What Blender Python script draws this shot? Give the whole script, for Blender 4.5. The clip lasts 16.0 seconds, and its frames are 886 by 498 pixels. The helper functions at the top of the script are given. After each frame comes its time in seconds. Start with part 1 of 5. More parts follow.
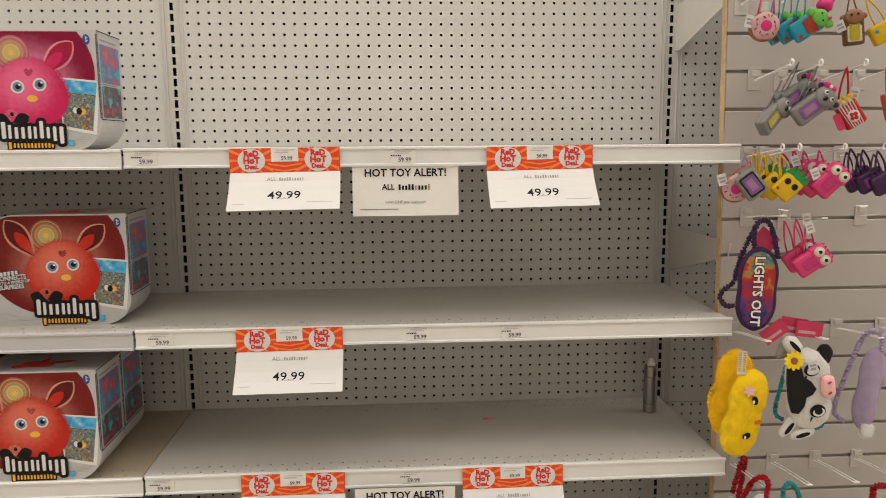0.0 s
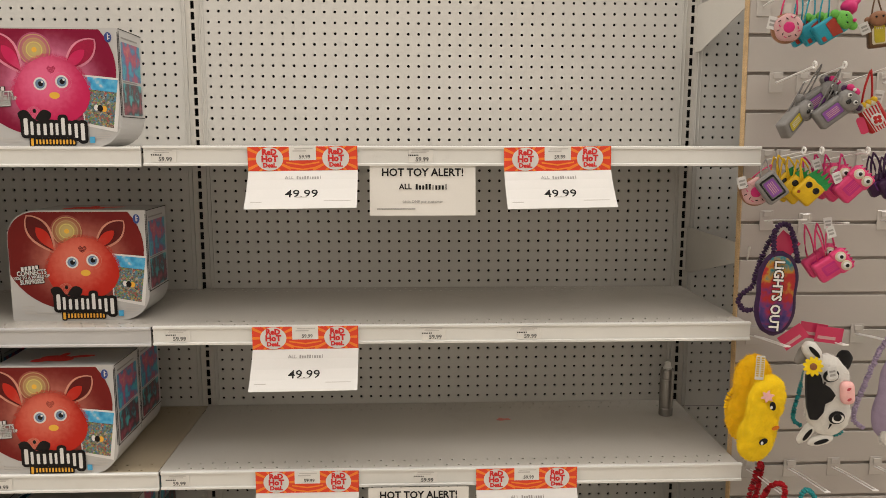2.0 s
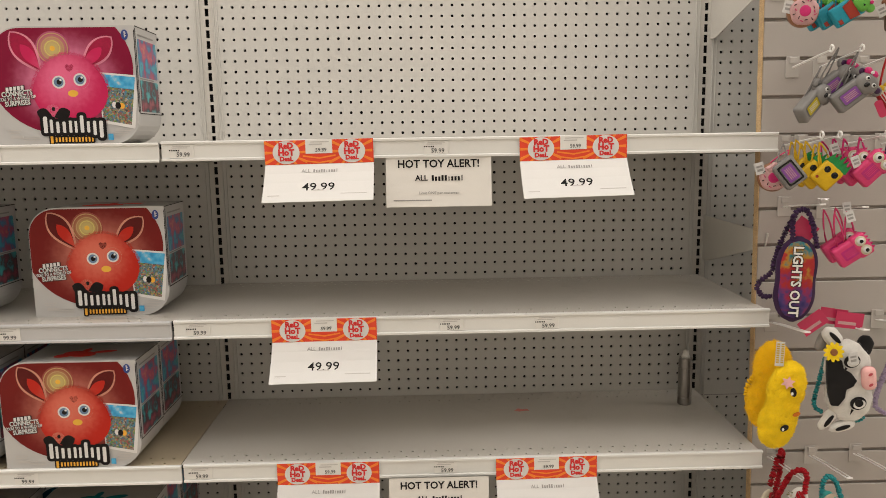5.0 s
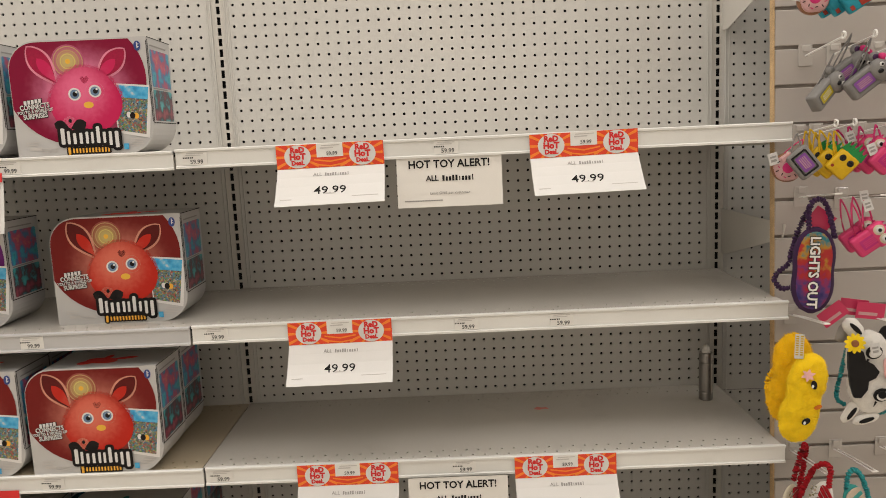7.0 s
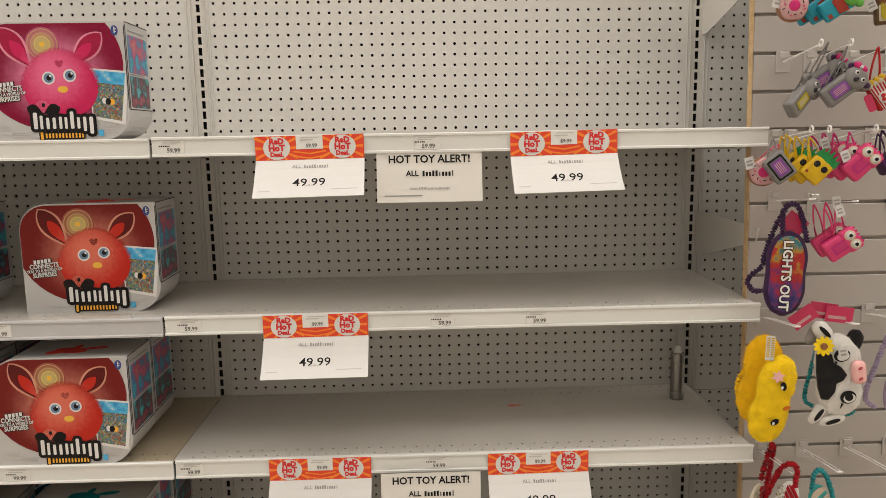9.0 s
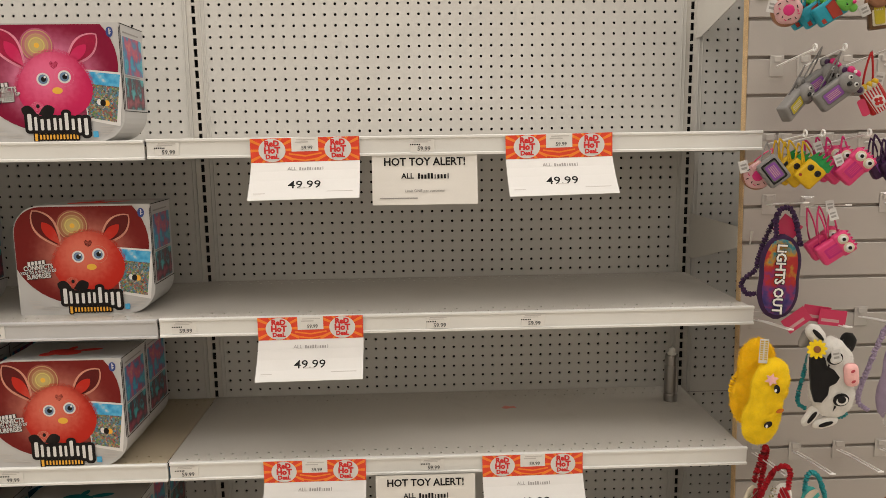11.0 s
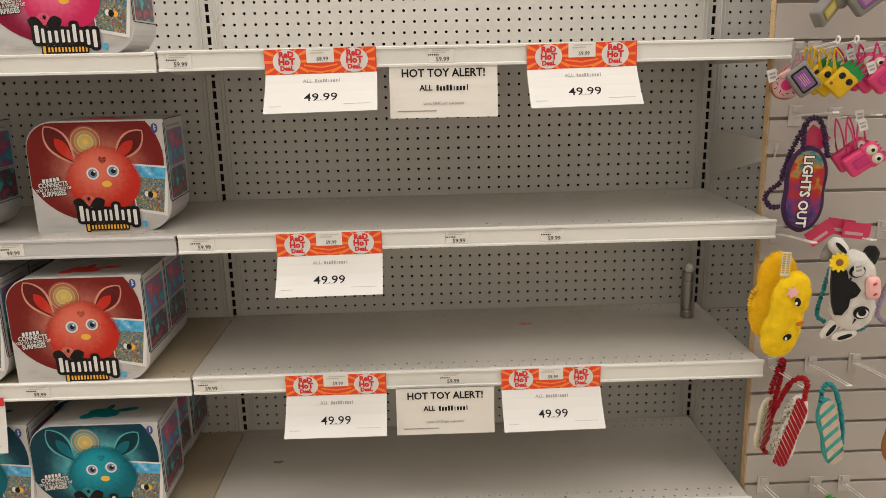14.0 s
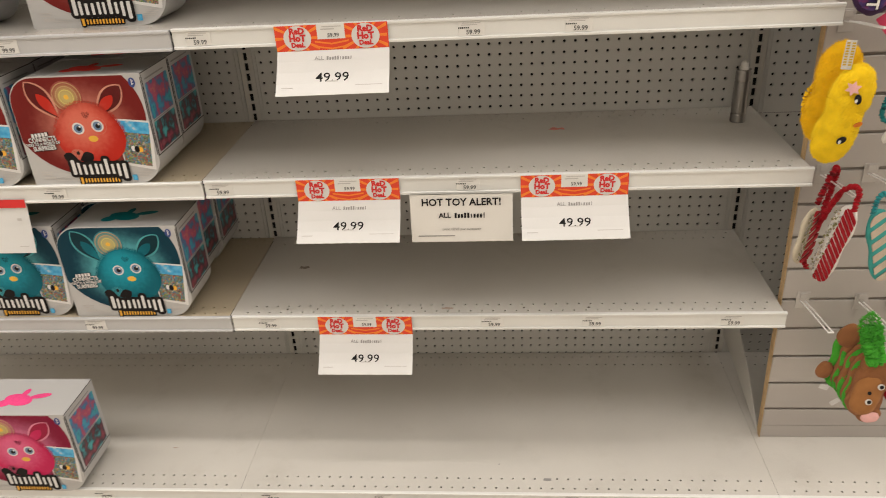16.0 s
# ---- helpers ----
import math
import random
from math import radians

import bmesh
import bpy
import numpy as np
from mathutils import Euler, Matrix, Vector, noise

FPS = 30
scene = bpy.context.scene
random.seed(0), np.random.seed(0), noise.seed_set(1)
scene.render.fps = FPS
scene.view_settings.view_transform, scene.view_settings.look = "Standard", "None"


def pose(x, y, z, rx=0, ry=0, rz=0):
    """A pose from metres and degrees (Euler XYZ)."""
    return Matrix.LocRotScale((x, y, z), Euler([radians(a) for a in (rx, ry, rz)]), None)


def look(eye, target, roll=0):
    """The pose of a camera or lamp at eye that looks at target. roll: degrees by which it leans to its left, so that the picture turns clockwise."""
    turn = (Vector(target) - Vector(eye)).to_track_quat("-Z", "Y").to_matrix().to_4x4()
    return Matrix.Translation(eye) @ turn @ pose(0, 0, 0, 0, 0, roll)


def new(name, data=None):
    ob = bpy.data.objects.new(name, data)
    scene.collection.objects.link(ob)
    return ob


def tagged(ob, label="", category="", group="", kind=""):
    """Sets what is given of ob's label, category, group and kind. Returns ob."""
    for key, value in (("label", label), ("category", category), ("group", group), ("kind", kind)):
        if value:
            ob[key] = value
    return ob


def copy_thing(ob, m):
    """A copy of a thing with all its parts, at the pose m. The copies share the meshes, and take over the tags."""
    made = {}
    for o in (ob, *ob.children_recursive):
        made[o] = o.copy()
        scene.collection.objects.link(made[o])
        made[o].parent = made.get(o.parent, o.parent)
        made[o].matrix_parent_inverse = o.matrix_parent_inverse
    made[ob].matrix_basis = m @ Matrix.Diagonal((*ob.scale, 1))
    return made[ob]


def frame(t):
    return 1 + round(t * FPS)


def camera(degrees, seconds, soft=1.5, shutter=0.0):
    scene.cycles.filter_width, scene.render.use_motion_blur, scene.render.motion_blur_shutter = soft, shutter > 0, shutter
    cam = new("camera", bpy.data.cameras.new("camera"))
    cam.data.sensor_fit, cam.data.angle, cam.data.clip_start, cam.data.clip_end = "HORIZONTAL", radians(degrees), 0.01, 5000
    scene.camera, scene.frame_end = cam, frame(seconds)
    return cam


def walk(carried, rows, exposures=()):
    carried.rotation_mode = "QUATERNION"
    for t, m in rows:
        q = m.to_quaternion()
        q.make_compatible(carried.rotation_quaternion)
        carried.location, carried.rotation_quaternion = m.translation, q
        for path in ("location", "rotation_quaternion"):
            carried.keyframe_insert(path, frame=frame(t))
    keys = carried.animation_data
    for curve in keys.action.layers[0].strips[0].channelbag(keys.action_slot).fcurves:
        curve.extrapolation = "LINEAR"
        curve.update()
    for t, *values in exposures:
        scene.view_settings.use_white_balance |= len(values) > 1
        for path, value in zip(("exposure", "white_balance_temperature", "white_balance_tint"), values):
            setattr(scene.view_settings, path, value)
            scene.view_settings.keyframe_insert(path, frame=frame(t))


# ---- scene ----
cam = camera(60.85, 16.0, soft=0.6, shutter=0.5)
PATH = [
    (0, (-0.080, -1.894, 1.5580), (0.040, 0.075, 1.2751), -0.4),
    (0.5, (-0.084, -1.911, 1.5620), (0.005, 0.062, 1.2917), 0.2),
    (1, (-0.081, -1.904, 1.5490), (0.017, 0.065, 1.2558), 0.3),
    (1.5, (-0.076, -1.897, 1.5630), (0.022, 0.072, 1.2720), 0.1),
    (2, (-0.080, -1.892, 1.5610), (-0.003, 0.079, 1.2742), 0.1),
    (2.5, (-0.076, -1.898, 1.5610), (-0.024, 0.075, 1.2811), 0.0),
    (3, (-0.072, -1.907, 1.5600), (-0.038, 0.069, 1.2959), -0.3),
    (3.5, (-0.086, -1.908, 1.5560), (-0.036, 0.069, 1.3029), -0.4),
    (4, (-0.089, -1.898, 1.5530), (-0.026, 0.073, 1.2631), -0.1),
    (4.2, (-0.090, -1.897, 1.5500), (-0.019, 0.073, 1.2571), -0.3),
    (6.3, (-0.071, -1.901, 1.5530), (-0.108, 0.069, 1.2549), -2.6),
    (6.5, (-0.064, -1.902, 1.5560), (-0.106, 0.068, 1.2589), -2.7),
    (7, (-0.063, -1.901, 1.5460), (-0.087, 0.071, 1.2570), -2.6),
    (7.5, (-0.062, -1.894, 1.5500), (-0.037, 0.078, 1.2672), -1.8),
    (8, (-0.079, -1.887, 1.5480), (-0.010, 0.084, 1.2584), -0.7),
    (8.5, (-0.079, -1.889, 1.5510), (-0.028, 0.081, 1.2543), -0.9),
    (9, (-0.076, -1.899, 1.5460), (-0.026, 0.070, 1.2440), -1.0),
    (11.3, (-0.078, -1.900, 1.5520), (-0.006, 0.068, 1.2489), -0.7),
    (11.5, (-0.093, -1.895, 1.5460), (-0.009, 0.072, 1.2401), -0.6),
    (12, (-0.115, -1.901, 1.5510), (-0.043, 0.063, 1.2298), 0.0),
    (12.5, (-0.120, -1.916, 1.5480), (-0.048, 0.045, 1.2073), 0.1),
    (13, (-0.118, -1.917, 1.5430), (-0.065, 0.036, 1.1621), -0.1),
    (13.5, (-0.113, -1.910, 1.5360), (-0.067, 0.033, 1.1090), -0.6),
    (14, (-0.106, -1.889, 1.5230), (-0.059, 0.038, 1.0363), -1.2),
    (14.4, (-0.098, -1.898, 1.5330), (-0.071, 0.022, 1.0179), -1.3),
    (14.5, (-0.089, -1.894, 1.5350), (-0.074, 0.015, 0.9857), -1.4),
    (14.6, (-0.083, -1.888, 1.5420), (-0.083, 0.002, 0.9335), -1.3),
    (14.7, (-0.087, -1.865, 1.5460), (-0.094, 0.001, 0.8716), -1.5),
    (14.8, (-0.105, -1.857, 1.5230), (-0.099, -0.002, 0.8206), -1.5),
    (15, (-0.063, -1.844, 1.4800), (-0.123, -0.013, 0.7224), -2.0),
    (15.2, (-0.038, -1.834, 1.4380), (-0.123, -0.027, 0.6291), -2.3),
    (15.5, (-0.020, -1.814, 1.4510), (-0.105, -0.038, 0.5790), -2.1),
    (16, (0.015, -1.804, 1.4550), (-0.147, -0.058, 0.5365), -3.3),
]
walk(cam, [(t, look(eye, target, roll)) for t, eye, target, roll in PATH], exposures=[(0.0, -0.13), (13.0, -0.12), (14.5, 0.02), (15.0, 0.05), (16.0, 0.05)])

# ---- world and light ----
world = bpy.data.worlds.new("world")
scene.world = world
world.use_nodes = True
world.node_tree.nodes["Background"].inputs[0].default_value = (0.9, 0.95, 1.0, 1)
world.node_tree.nodes["Background"].inputs[1].default_value = 0.05

CEIL = 5.0
TUBE_COLOUR = (1.0, 0.932, 0.862)
# x, y, watts per metre and width of each light panel
TUBE_PLACES = [(x, y, w, d) for y, w, d in ((-0.78, 13.2, 0.30), (-2.55, 13.2, 1.50)) for x in (0.0, 4.6, -4.6)]
for tx, ty, watts, wide in TUBE_PLACES:
    tube = bpy.data.lights.new("tube_light", "AREA")
    tube.shape, tube.size, tube.size_y = "RECTANGLE", 4.3, wide
    tube.energy, tube.color = watts * 4.3, TUBE_COLOUR
    lamp_ob = new("tube_light", tube)
    lamp_ob.matrix_world = pose(tx, ty, CEIL - 0.115, 0, 0, 0)


# ---- materials ----
def material(name, colour, rough=0.5, metal=0.0, vary=0.06, scale=6.0, grain=0.0, grain_scale=400.0, bump=0.0, coat=0.0,
             stain=None, stain_amount=0.0, stain_scale=3.0, sheen=0.0, shine=0.5):
    """A surface with two scales of variation, optional stains and fine relief."""
    m = bpy.data.materials.new(name)
    m.use_nodes = True
    nt = m.node_tree
    b = nt.nodes["Principled BSDF"]
    b.inputs["Roughness"].default_value = rough
    b.inputs["Metallic"].default_value = metal
    b.inputs["Coat Weight"].default_value = coat
    b.inputs["Sheen Weight"].default_value = sheen
    b.inputs["Specular IOR Level"].default_value = shine
    co = nt.nodes.new("ShaderNodeTexCoord")
    big = nt.nodes.new("ShaderNodeTexNoise")
    big.inputs["Scale"].default_value = scale
    big.inputs["Detail"].default_value = 5
    nt.links.new(co.outputs["Object"], big.inputs["Vector"])
    fine = nt.nodes.new("ShaderNodeTexNoise")
    fine.inputs["Scale"].default_value = grain_scale
    fine.inputs["Detail"].default_value = 2
    nt.links.new(co.outputs["Object"], fine.inputs["Vector"])
    ramp = nt.nodes.new("ShaderNodeMapRange")
    ramp.inputs["From Min"].default_value, ramp.inputs["From Max"].default_value = 0.3, 0.7
    ramp.inputs["To Min"].default_value, ramp.inputs["To Max"].default_value = 1 - vary, 1 + vary
    nt.links.new(big.outputs["Fac"], ramp.inputs["Value"])
    gr = nt.nodes.new("ShaderNodeMapRange")
    gr.inputs["From Min"].default_value, gr.inputs["From Max"].default_value = 0.3, 0.7
    gr.inputs["To Min"].default_value, gr.inputs["To Max"].default_value = 1 - grain, 1 + grain
    nt.links.new(fine.outputs["Fac"], gr.inputs["Value"])
    mul = nt.nodes.new("ShaderNodeMath")
    mul.operation = "MULTIPLY"
    nt.links.new(ramp.outputs[0], mul.inputs[0])
    nt.links.new(gr.outputs[0], mul.inputs[1])
    tint = nt.nodes.new("ShaderNodeVectorMath")
    tint.operation = "SCALE"
    tint.inputs[0].default_value = colour
    nt.links.new(mul.outputs[0], tint.inputs["Scale"])
    last = tint.outputs[0]
    if stain:
        st = nt.nodes.new("ShaderNodeTexNoise")
        st.inputs["Scale"].default_value, st.inputs["Detail"].default_value = stain_scale, 8
        st.inputs["Roughness"].default_value = 0.7
        nt.links.new(co.outputs["Object"], st.inputs["Vector"])
        sr = nt.nodes.new("ShaderNodeMapRange")
        sr.inputs["From Min"].default_value, sr.inputs["From Max"].default_value = 0.55, 0.8
        sr.inputs["To Max"].default_value = stain_amount
        nt.links.new(st.outputs["Fac"], sr.inputs["Value"])
        mix = nt.nodes.new("ShaderNodeMix")
        mix.data_type = "RGBA"
        nt.links.new(sr.outputs[0], mix.inputs[0])
        nt.links.new(last, mix.inputs[6])
        mix.inputs[7].default_value = (*stain, 1)
        last = mix.outputs[2]
    nt.links.new(last, b.inputs["Base Color"])
    if bump:
        bp = nt.nodes.new("ShaderNodeBump")
        bp.inputs["Strength"].default_value, bp.inputs["Distance"].default_value = bump, 0.002
        nt.links.new(fine.outputs["Fac"], bp.inputs["Height"])
        nt.links.new(bp.outputs[0], b.inputs["Normal"])
    return m


def picture_material(name, ramp_colours, scale=60.0, rough=0.35, fine=0.5):
    """A printed picture seen too small to read: soft patches of many colours."""
    m = bpy.data.materials.new(name)
    m.use_nodes = True
    nt = m.node_tree
    b = nt.nodes["Principled BSDF"]
    b.inputs["Roughness"].default_value = rough
    co = nt.nodes.new("ShaderNodeTexCoord")
    no = nt.nodes.new("ShaderNodeTexNoise")
    no.inputs["Scale"].default_value, no.inputs["Detail"].default_value, no.inputs["Roughness"].default_value = scale, 4, fine
    nt.links.new(co.outputs["Object"], no.inputs["Vector"])
    ramp = nt.nodes.new("ShaderNodeValToRGB")
    els = ramp.color_ramp.elements
    while len(els) < len(ramp_colours):
        els.new(0.5)
    for i, c in enumerate(ramp_colours):
        els[i].position = 0.30 + 0.40 * i / (len(ramp_colours) - 1)
        els[i].color = (*c, 1)
    nt.links.new(no.outputs["Fac"], ramp.inputs[0])
    nt.links.new(ramp.outputs[0], b.inputs["Base Color"])
    return m


def mosaic_print(name, colours, scale, rough=0.35):
    """A printed picture of many small crisp patches of colour."""
    m = bpy.data.materials.new(name)
    m.use_nodes = True
    nt = m.node_tree
    b = nt.nodes["Principled BSDF"]
    b.inputs["Roughness"].default_value = rough
    co, no, add = nt.nodes.new("ShaderNodeTexCoord"), nt.nodes.new("ShaderNodeTexNoise"), nt.nodes.new("ShaderNodeVectorMath")
    no.inputs["Scale"].default_value = scale * 0.8
    add.operation, add.inputs[1].default_value = "MULTIPLY_ADD", (0.006, 0.006, 0.006)
    nt.links.new(co.outputs["Object"], no.inputs["Vector"])
    nt.links.new(no.outputs["Color"], add.inputs[0])
    nt.links.new(co.outputs["Object"], add.inputs[2])
    vo, sep, ramp = nt.nodes.new("ShaderNodeTexVoronoi"), nt.nodes.new("ShaderNodeSeparateColor"), nt.nodes.new("ShaderNodeValToRGB")
    vo.inputs["Scale"].default_value = scale
    nt.links.new(add.outputs[0], vo.inputs["Vector"])
    nt.links.new(vo.outputs["Color"], sep.inputs[0])
    nt.links.new(sep.outputs[0], ramp.inputs[0])
    ramp.color_ramp.interpolation = "CONSTANT"
    els = ramp.color_ramp.elements
    while len(els) < len(colours):
        els.new(0.5)
    for i, c in enumerate(colours):
        els[i].position = i / len(colours)
        els[i].color = (*c, 1)
    nt.links.new(ramp.outputs[0], b.inputs["Base Color"])
    return m


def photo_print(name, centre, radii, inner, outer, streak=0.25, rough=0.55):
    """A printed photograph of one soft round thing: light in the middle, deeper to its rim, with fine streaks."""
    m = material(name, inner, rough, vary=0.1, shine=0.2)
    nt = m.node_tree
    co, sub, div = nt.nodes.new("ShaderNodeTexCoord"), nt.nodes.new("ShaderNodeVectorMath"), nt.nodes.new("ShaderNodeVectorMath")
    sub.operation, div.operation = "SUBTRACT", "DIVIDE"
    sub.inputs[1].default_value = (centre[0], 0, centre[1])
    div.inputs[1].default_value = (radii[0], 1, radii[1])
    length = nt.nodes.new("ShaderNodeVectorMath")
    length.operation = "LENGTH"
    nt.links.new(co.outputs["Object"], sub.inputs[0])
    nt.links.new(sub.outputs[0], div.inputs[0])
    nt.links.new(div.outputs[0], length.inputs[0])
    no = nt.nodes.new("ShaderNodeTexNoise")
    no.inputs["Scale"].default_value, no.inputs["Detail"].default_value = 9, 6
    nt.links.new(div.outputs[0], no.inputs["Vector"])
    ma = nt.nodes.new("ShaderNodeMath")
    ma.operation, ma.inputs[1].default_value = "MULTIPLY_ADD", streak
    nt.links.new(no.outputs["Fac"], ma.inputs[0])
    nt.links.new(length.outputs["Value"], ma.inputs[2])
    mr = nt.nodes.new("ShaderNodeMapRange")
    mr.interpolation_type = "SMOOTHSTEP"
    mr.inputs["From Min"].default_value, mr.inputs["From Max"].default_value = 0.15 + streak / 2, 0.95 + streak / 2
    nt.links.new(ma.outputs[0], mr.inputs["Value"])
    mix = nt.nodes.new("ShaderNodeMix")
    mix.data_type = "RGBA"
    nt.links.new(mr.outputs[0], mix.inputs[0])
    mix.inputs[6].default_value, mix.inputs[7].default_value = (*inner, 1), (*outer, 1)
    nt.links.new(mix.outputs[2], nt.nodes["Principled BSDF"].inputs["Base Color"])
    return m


PEG = material("pegboard_paint", (0.565, 0.556, 0.525), 0.42, vary=0.03, scale=2.0, grain=0.02, bump=0.03, stain=(0.42, 0.38, 0.32), stain_amount=0.12)
UPRIGHT = material("upright_paint", (0.58, 0.56, 0.52), 0.4, vary=0.03, grain=0.02)
DECK = material("shelf_deck_paint", (0.60, 0.575, 0.53), 0.26, vary=0.05, scale=3.0, grain=0.03, bump=0.04, stain=(0.30, 0.26, 0.21), stain_amount=0.25, stain_scale=5.0)
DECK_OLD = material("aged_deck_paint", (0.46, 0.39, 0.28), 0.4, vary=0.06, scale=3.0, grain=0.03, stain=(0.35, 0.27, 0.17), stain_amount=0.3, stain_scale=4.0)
LIP = material("price_rail_plastic", (0.71, 0.71, 0.685), 0.32, vary=0.03, scale=5.0, grain=0.01, stain=(0.5, 0.46, 0.4), stain_amount=0.2, stain_scale=8.0)
LIP_COOL = material("price_rail_metal", (0.50, 0.50, 0.505), 0.3, vary=0.04, scale=5.0, grain=0.01)
DARK = material("hollow_shade", (0.02, 0.02, 0.02), 0.9)
LAMINATE = material("slat_laminate", (0.42, 0.386, 0.358), 0.35, vary=0.025, scale=3.0, grain=0.015, stain=(0.34, 0.30, 0.27), stain_amount=0.15)
GROOVE = material("slat_groove", (0.30, 0.265, 0.235), 0.6, vary=0.06)
RAW = material("raw_board_edge", (0.52, 0.36, 0.19), 0.8, vary=0.15, scale=40.0, grain=0.2, grain_scale=500.0, bump=0.2)
PAPER = material("sign_paper", (0.65, 0.645, 0.63), 0.6, vary=0.015, grain=0.01)
GREY_PAPER = material("alert_paper", (0.69, 0.67, 0.63), 0.6, vary=0.015, grain=0.01)
INK = material("black_ink", (0.010, 0.010, 0.010), 0.7, shine=0.2)
GREY_INK = material("grey_ink", (0.28, 0.27, 0.26), 0.5)
PRICE_INK = material("price_ink", (0.10, 0.10, 0.10), 0.5)
PALE_INK = material("pale_ink", (0.5, 0.48, 0.46), 0.5)
SIGN_RED = material("sign_red", (0.72, 0.05, 0.015), 0.45)
SIGN_ORANGE = material("sign_orange", (0.85, 0.22, 0.02), 0.45)
LETTER_RED = material("letter_red", (0.62, 0.02, 0.02), 0.45)
LABEL = material("label_paper", (0.72, 0.71, 0.68), 0.3, vary=0.02)
STEEL = material("brushed_steel", (0.30, 0.285, 0.27), 0.34, 0.9, vary=0.08, scale=10.0)
FLOOR_M = material("vinyl_floor", (0.68, 0.61, 0.51), 0.3, vary=0.06, scale=2.0)
CEIL_M = material("ceiling_tile", (0.75, 0.75, 0.73), 0.9, vary=0.03)
WALL_M = material("store_wall", (0.74, 0.72, 0.69), 0.8, vary=0.03)
CARD = material("carton_white", (0.475, 0.47, 0.465), 0.4, vary=0.015, coat=0.15)
CARD_LINE = material("carton_crease", (0.035, 0.03, 0.03), 0.7, shine=0.2)


# ---- mesh helpers ----
def part(name, bm, mat, parent=None, label="", smooth=False, at=None):
    """Links a bmesh (or a ready mesh) as one object, under a thing where one is given."""
    if isinstance(bm, bmesh.types.BMesh):
        me = bpy.data.meshes.new(name)
        bm.normal_update()
        bm.to_mesh(me)
        bm.free()
    else:
        me = bm
    if mat and not me.materials:
        me.materials.append(mat)
    if smooth:
        me.polygons.foreach_set("use_smooth", [True] * len(me.polygons))
    ob = new(name, me)
    if parent:
        ob.parent = parent
    if at is not None:
        ob.matrix_basis = at
    if label:
        ob["label"] = label
    return ob


def empty(name, m, label, category, group="", kind=""):
    ob = new(name)
    ob.empty_display_size = 0.02
    ob.matrix_basis = m
    return tagged(ob, label, category, group, kind)


def block(x0, x1, y0, y1, z0, z1, bevel=0.0, segs=1):
    bm = bmesh.new()
    bmesh.ops.create_cube(bm, size=1, matrix=Matrix.Translation(((x0 + x1) / 2, (y0 + y1) / 2, (z0 + z1) / 2)) @ Matrix.Diagonal((x1 - x0, y1 - y0, z1 - z0, 1)))
    if bevel:
        bmesh.ops.bevel(bm, geom=bm.edges[:], offset=bevel, segments=segs, affect="EDGES", profile=0.5)
    return bm


def slab(points, depth, bm=None, y=0.0):
    """A flat outline in x and z, its front at y, with a thickness going back."""
    bm = bm or bmesh.new()
    front = [bm.verts.new((u, y, v)) for u, v in points]
    f = bm.faces.new(front)
    area = sum(points[i - 1][0] * points[i][1] - points[i][0] * points[i - 1][1] for i in range(len(points)))
    if area < 0:
        f.normal_flip()
    if depth:
        back = [bm.verts.new((u, y + depth, v)) for u, v in points]
        g = bm.faces.new(back)
        if area > 0:
            g.normal_flip()
        n = len(points)
        for i in range(n):
            q = [front[i], front[(i + 1) % n], back[(i + 1) % n], back[i]]
            h = bm.faces.new(q)
            if area > 0:
                h.normal_flip()
    return bm


def extrude_x(profile, x0, x1, bm=None):
    """A y-z outline drawn out along x."""
    bm = bm or bmesh.new()
    a = [bm.verts.new((x0, y, z)) for y, z in profile]
    b = [bm.verts.new((x1, y, z)) for y, z in profile]
    n = len(profile)
    for i in range(n):
        bm.faces.new((a[i], a[(i + 1) % n], b[(i + 1) % n], b[i]))
    bm.faces.new(a[::-1])
    bm.faces.new(b)
    bmesh.ops.recalc_face_normals(bm, faces=bm.faces[:])
    return bm


def oval(cx, cz, rx, rz, n=24, turn=0.0):
    c, s = math.cos(radians(turn)), math.sin(radians(turn))
    out = []
    for i in range(n):
        a = 2 * math.pi * i / n
        u, v = rx * math.cos(a), rz * math.sin(a)
        out.append((cx + u * c - v * s, cz + u * s + v * c))
    return out


def rounded(x0, x1, z0, z1, bl=0.0, br=0.0, tr=0.0, tl=0.0, n=8):
    """A rectangle with a radius of its own at each corner, anticlockwise."""
    out = []
    for cx, cz, r, a0 in ((x0, z0, bl, 180), (x1, z0, br, 270), (x1, z1, tr, 0), (x0, z1, tl, 90)):
        sx, sz = (1 if cx == x0 else -1), (1 if cz == z0 else -1)
        if r <= 0:
            out.append((cx, cz))
            continue
        for i in range(n + 1):
            a = radians(a0 + 90 * i / n)
            out.append((cx + sx * r + r * math.cos(a), cz + sz * r + r * math.sin(a)))
    return out


def clip(poly, window):
    """The part of poly inside a convex, anticlockwise window."""
    out = list(poly)
    for i in range(len(window)):
        ax, az = window[i - 1]
        bx, bz = window[i]
        side = lambda p: (bx - ax) * (p[1] - az) - (bz - az) * (p[0] - ax)
        src, out = out, []
        for k in range(len(src)):
            p, q = src[k - 1], src[k]
            sp, sq = side(p), side(q)
            if (sp >= 0) != (sq >= 0):
                f = sp / (sp - sq)
                out.append((p[0] + f * (q[0] - p[0]), p[1] + f * (q[1] - p[1])))
            if sq >= 0:
                out.append(q)
        if not out:
            return out
    return out


def tube_along(points, radius, sides=6, bm=None, closed=False):
    bm = bm or bmesh.new()
    pts = [Vector(p) for p in points]
    n = len(pts)
    rings = []
    for i, p in enumerate(pts):
        a = pts[i - 1] if (i or closed) else pts[0]
        b = pts[(i + 1) % n] if (i < n - 1 or closed) else pts[-1]
        d = (b - a).normalized()
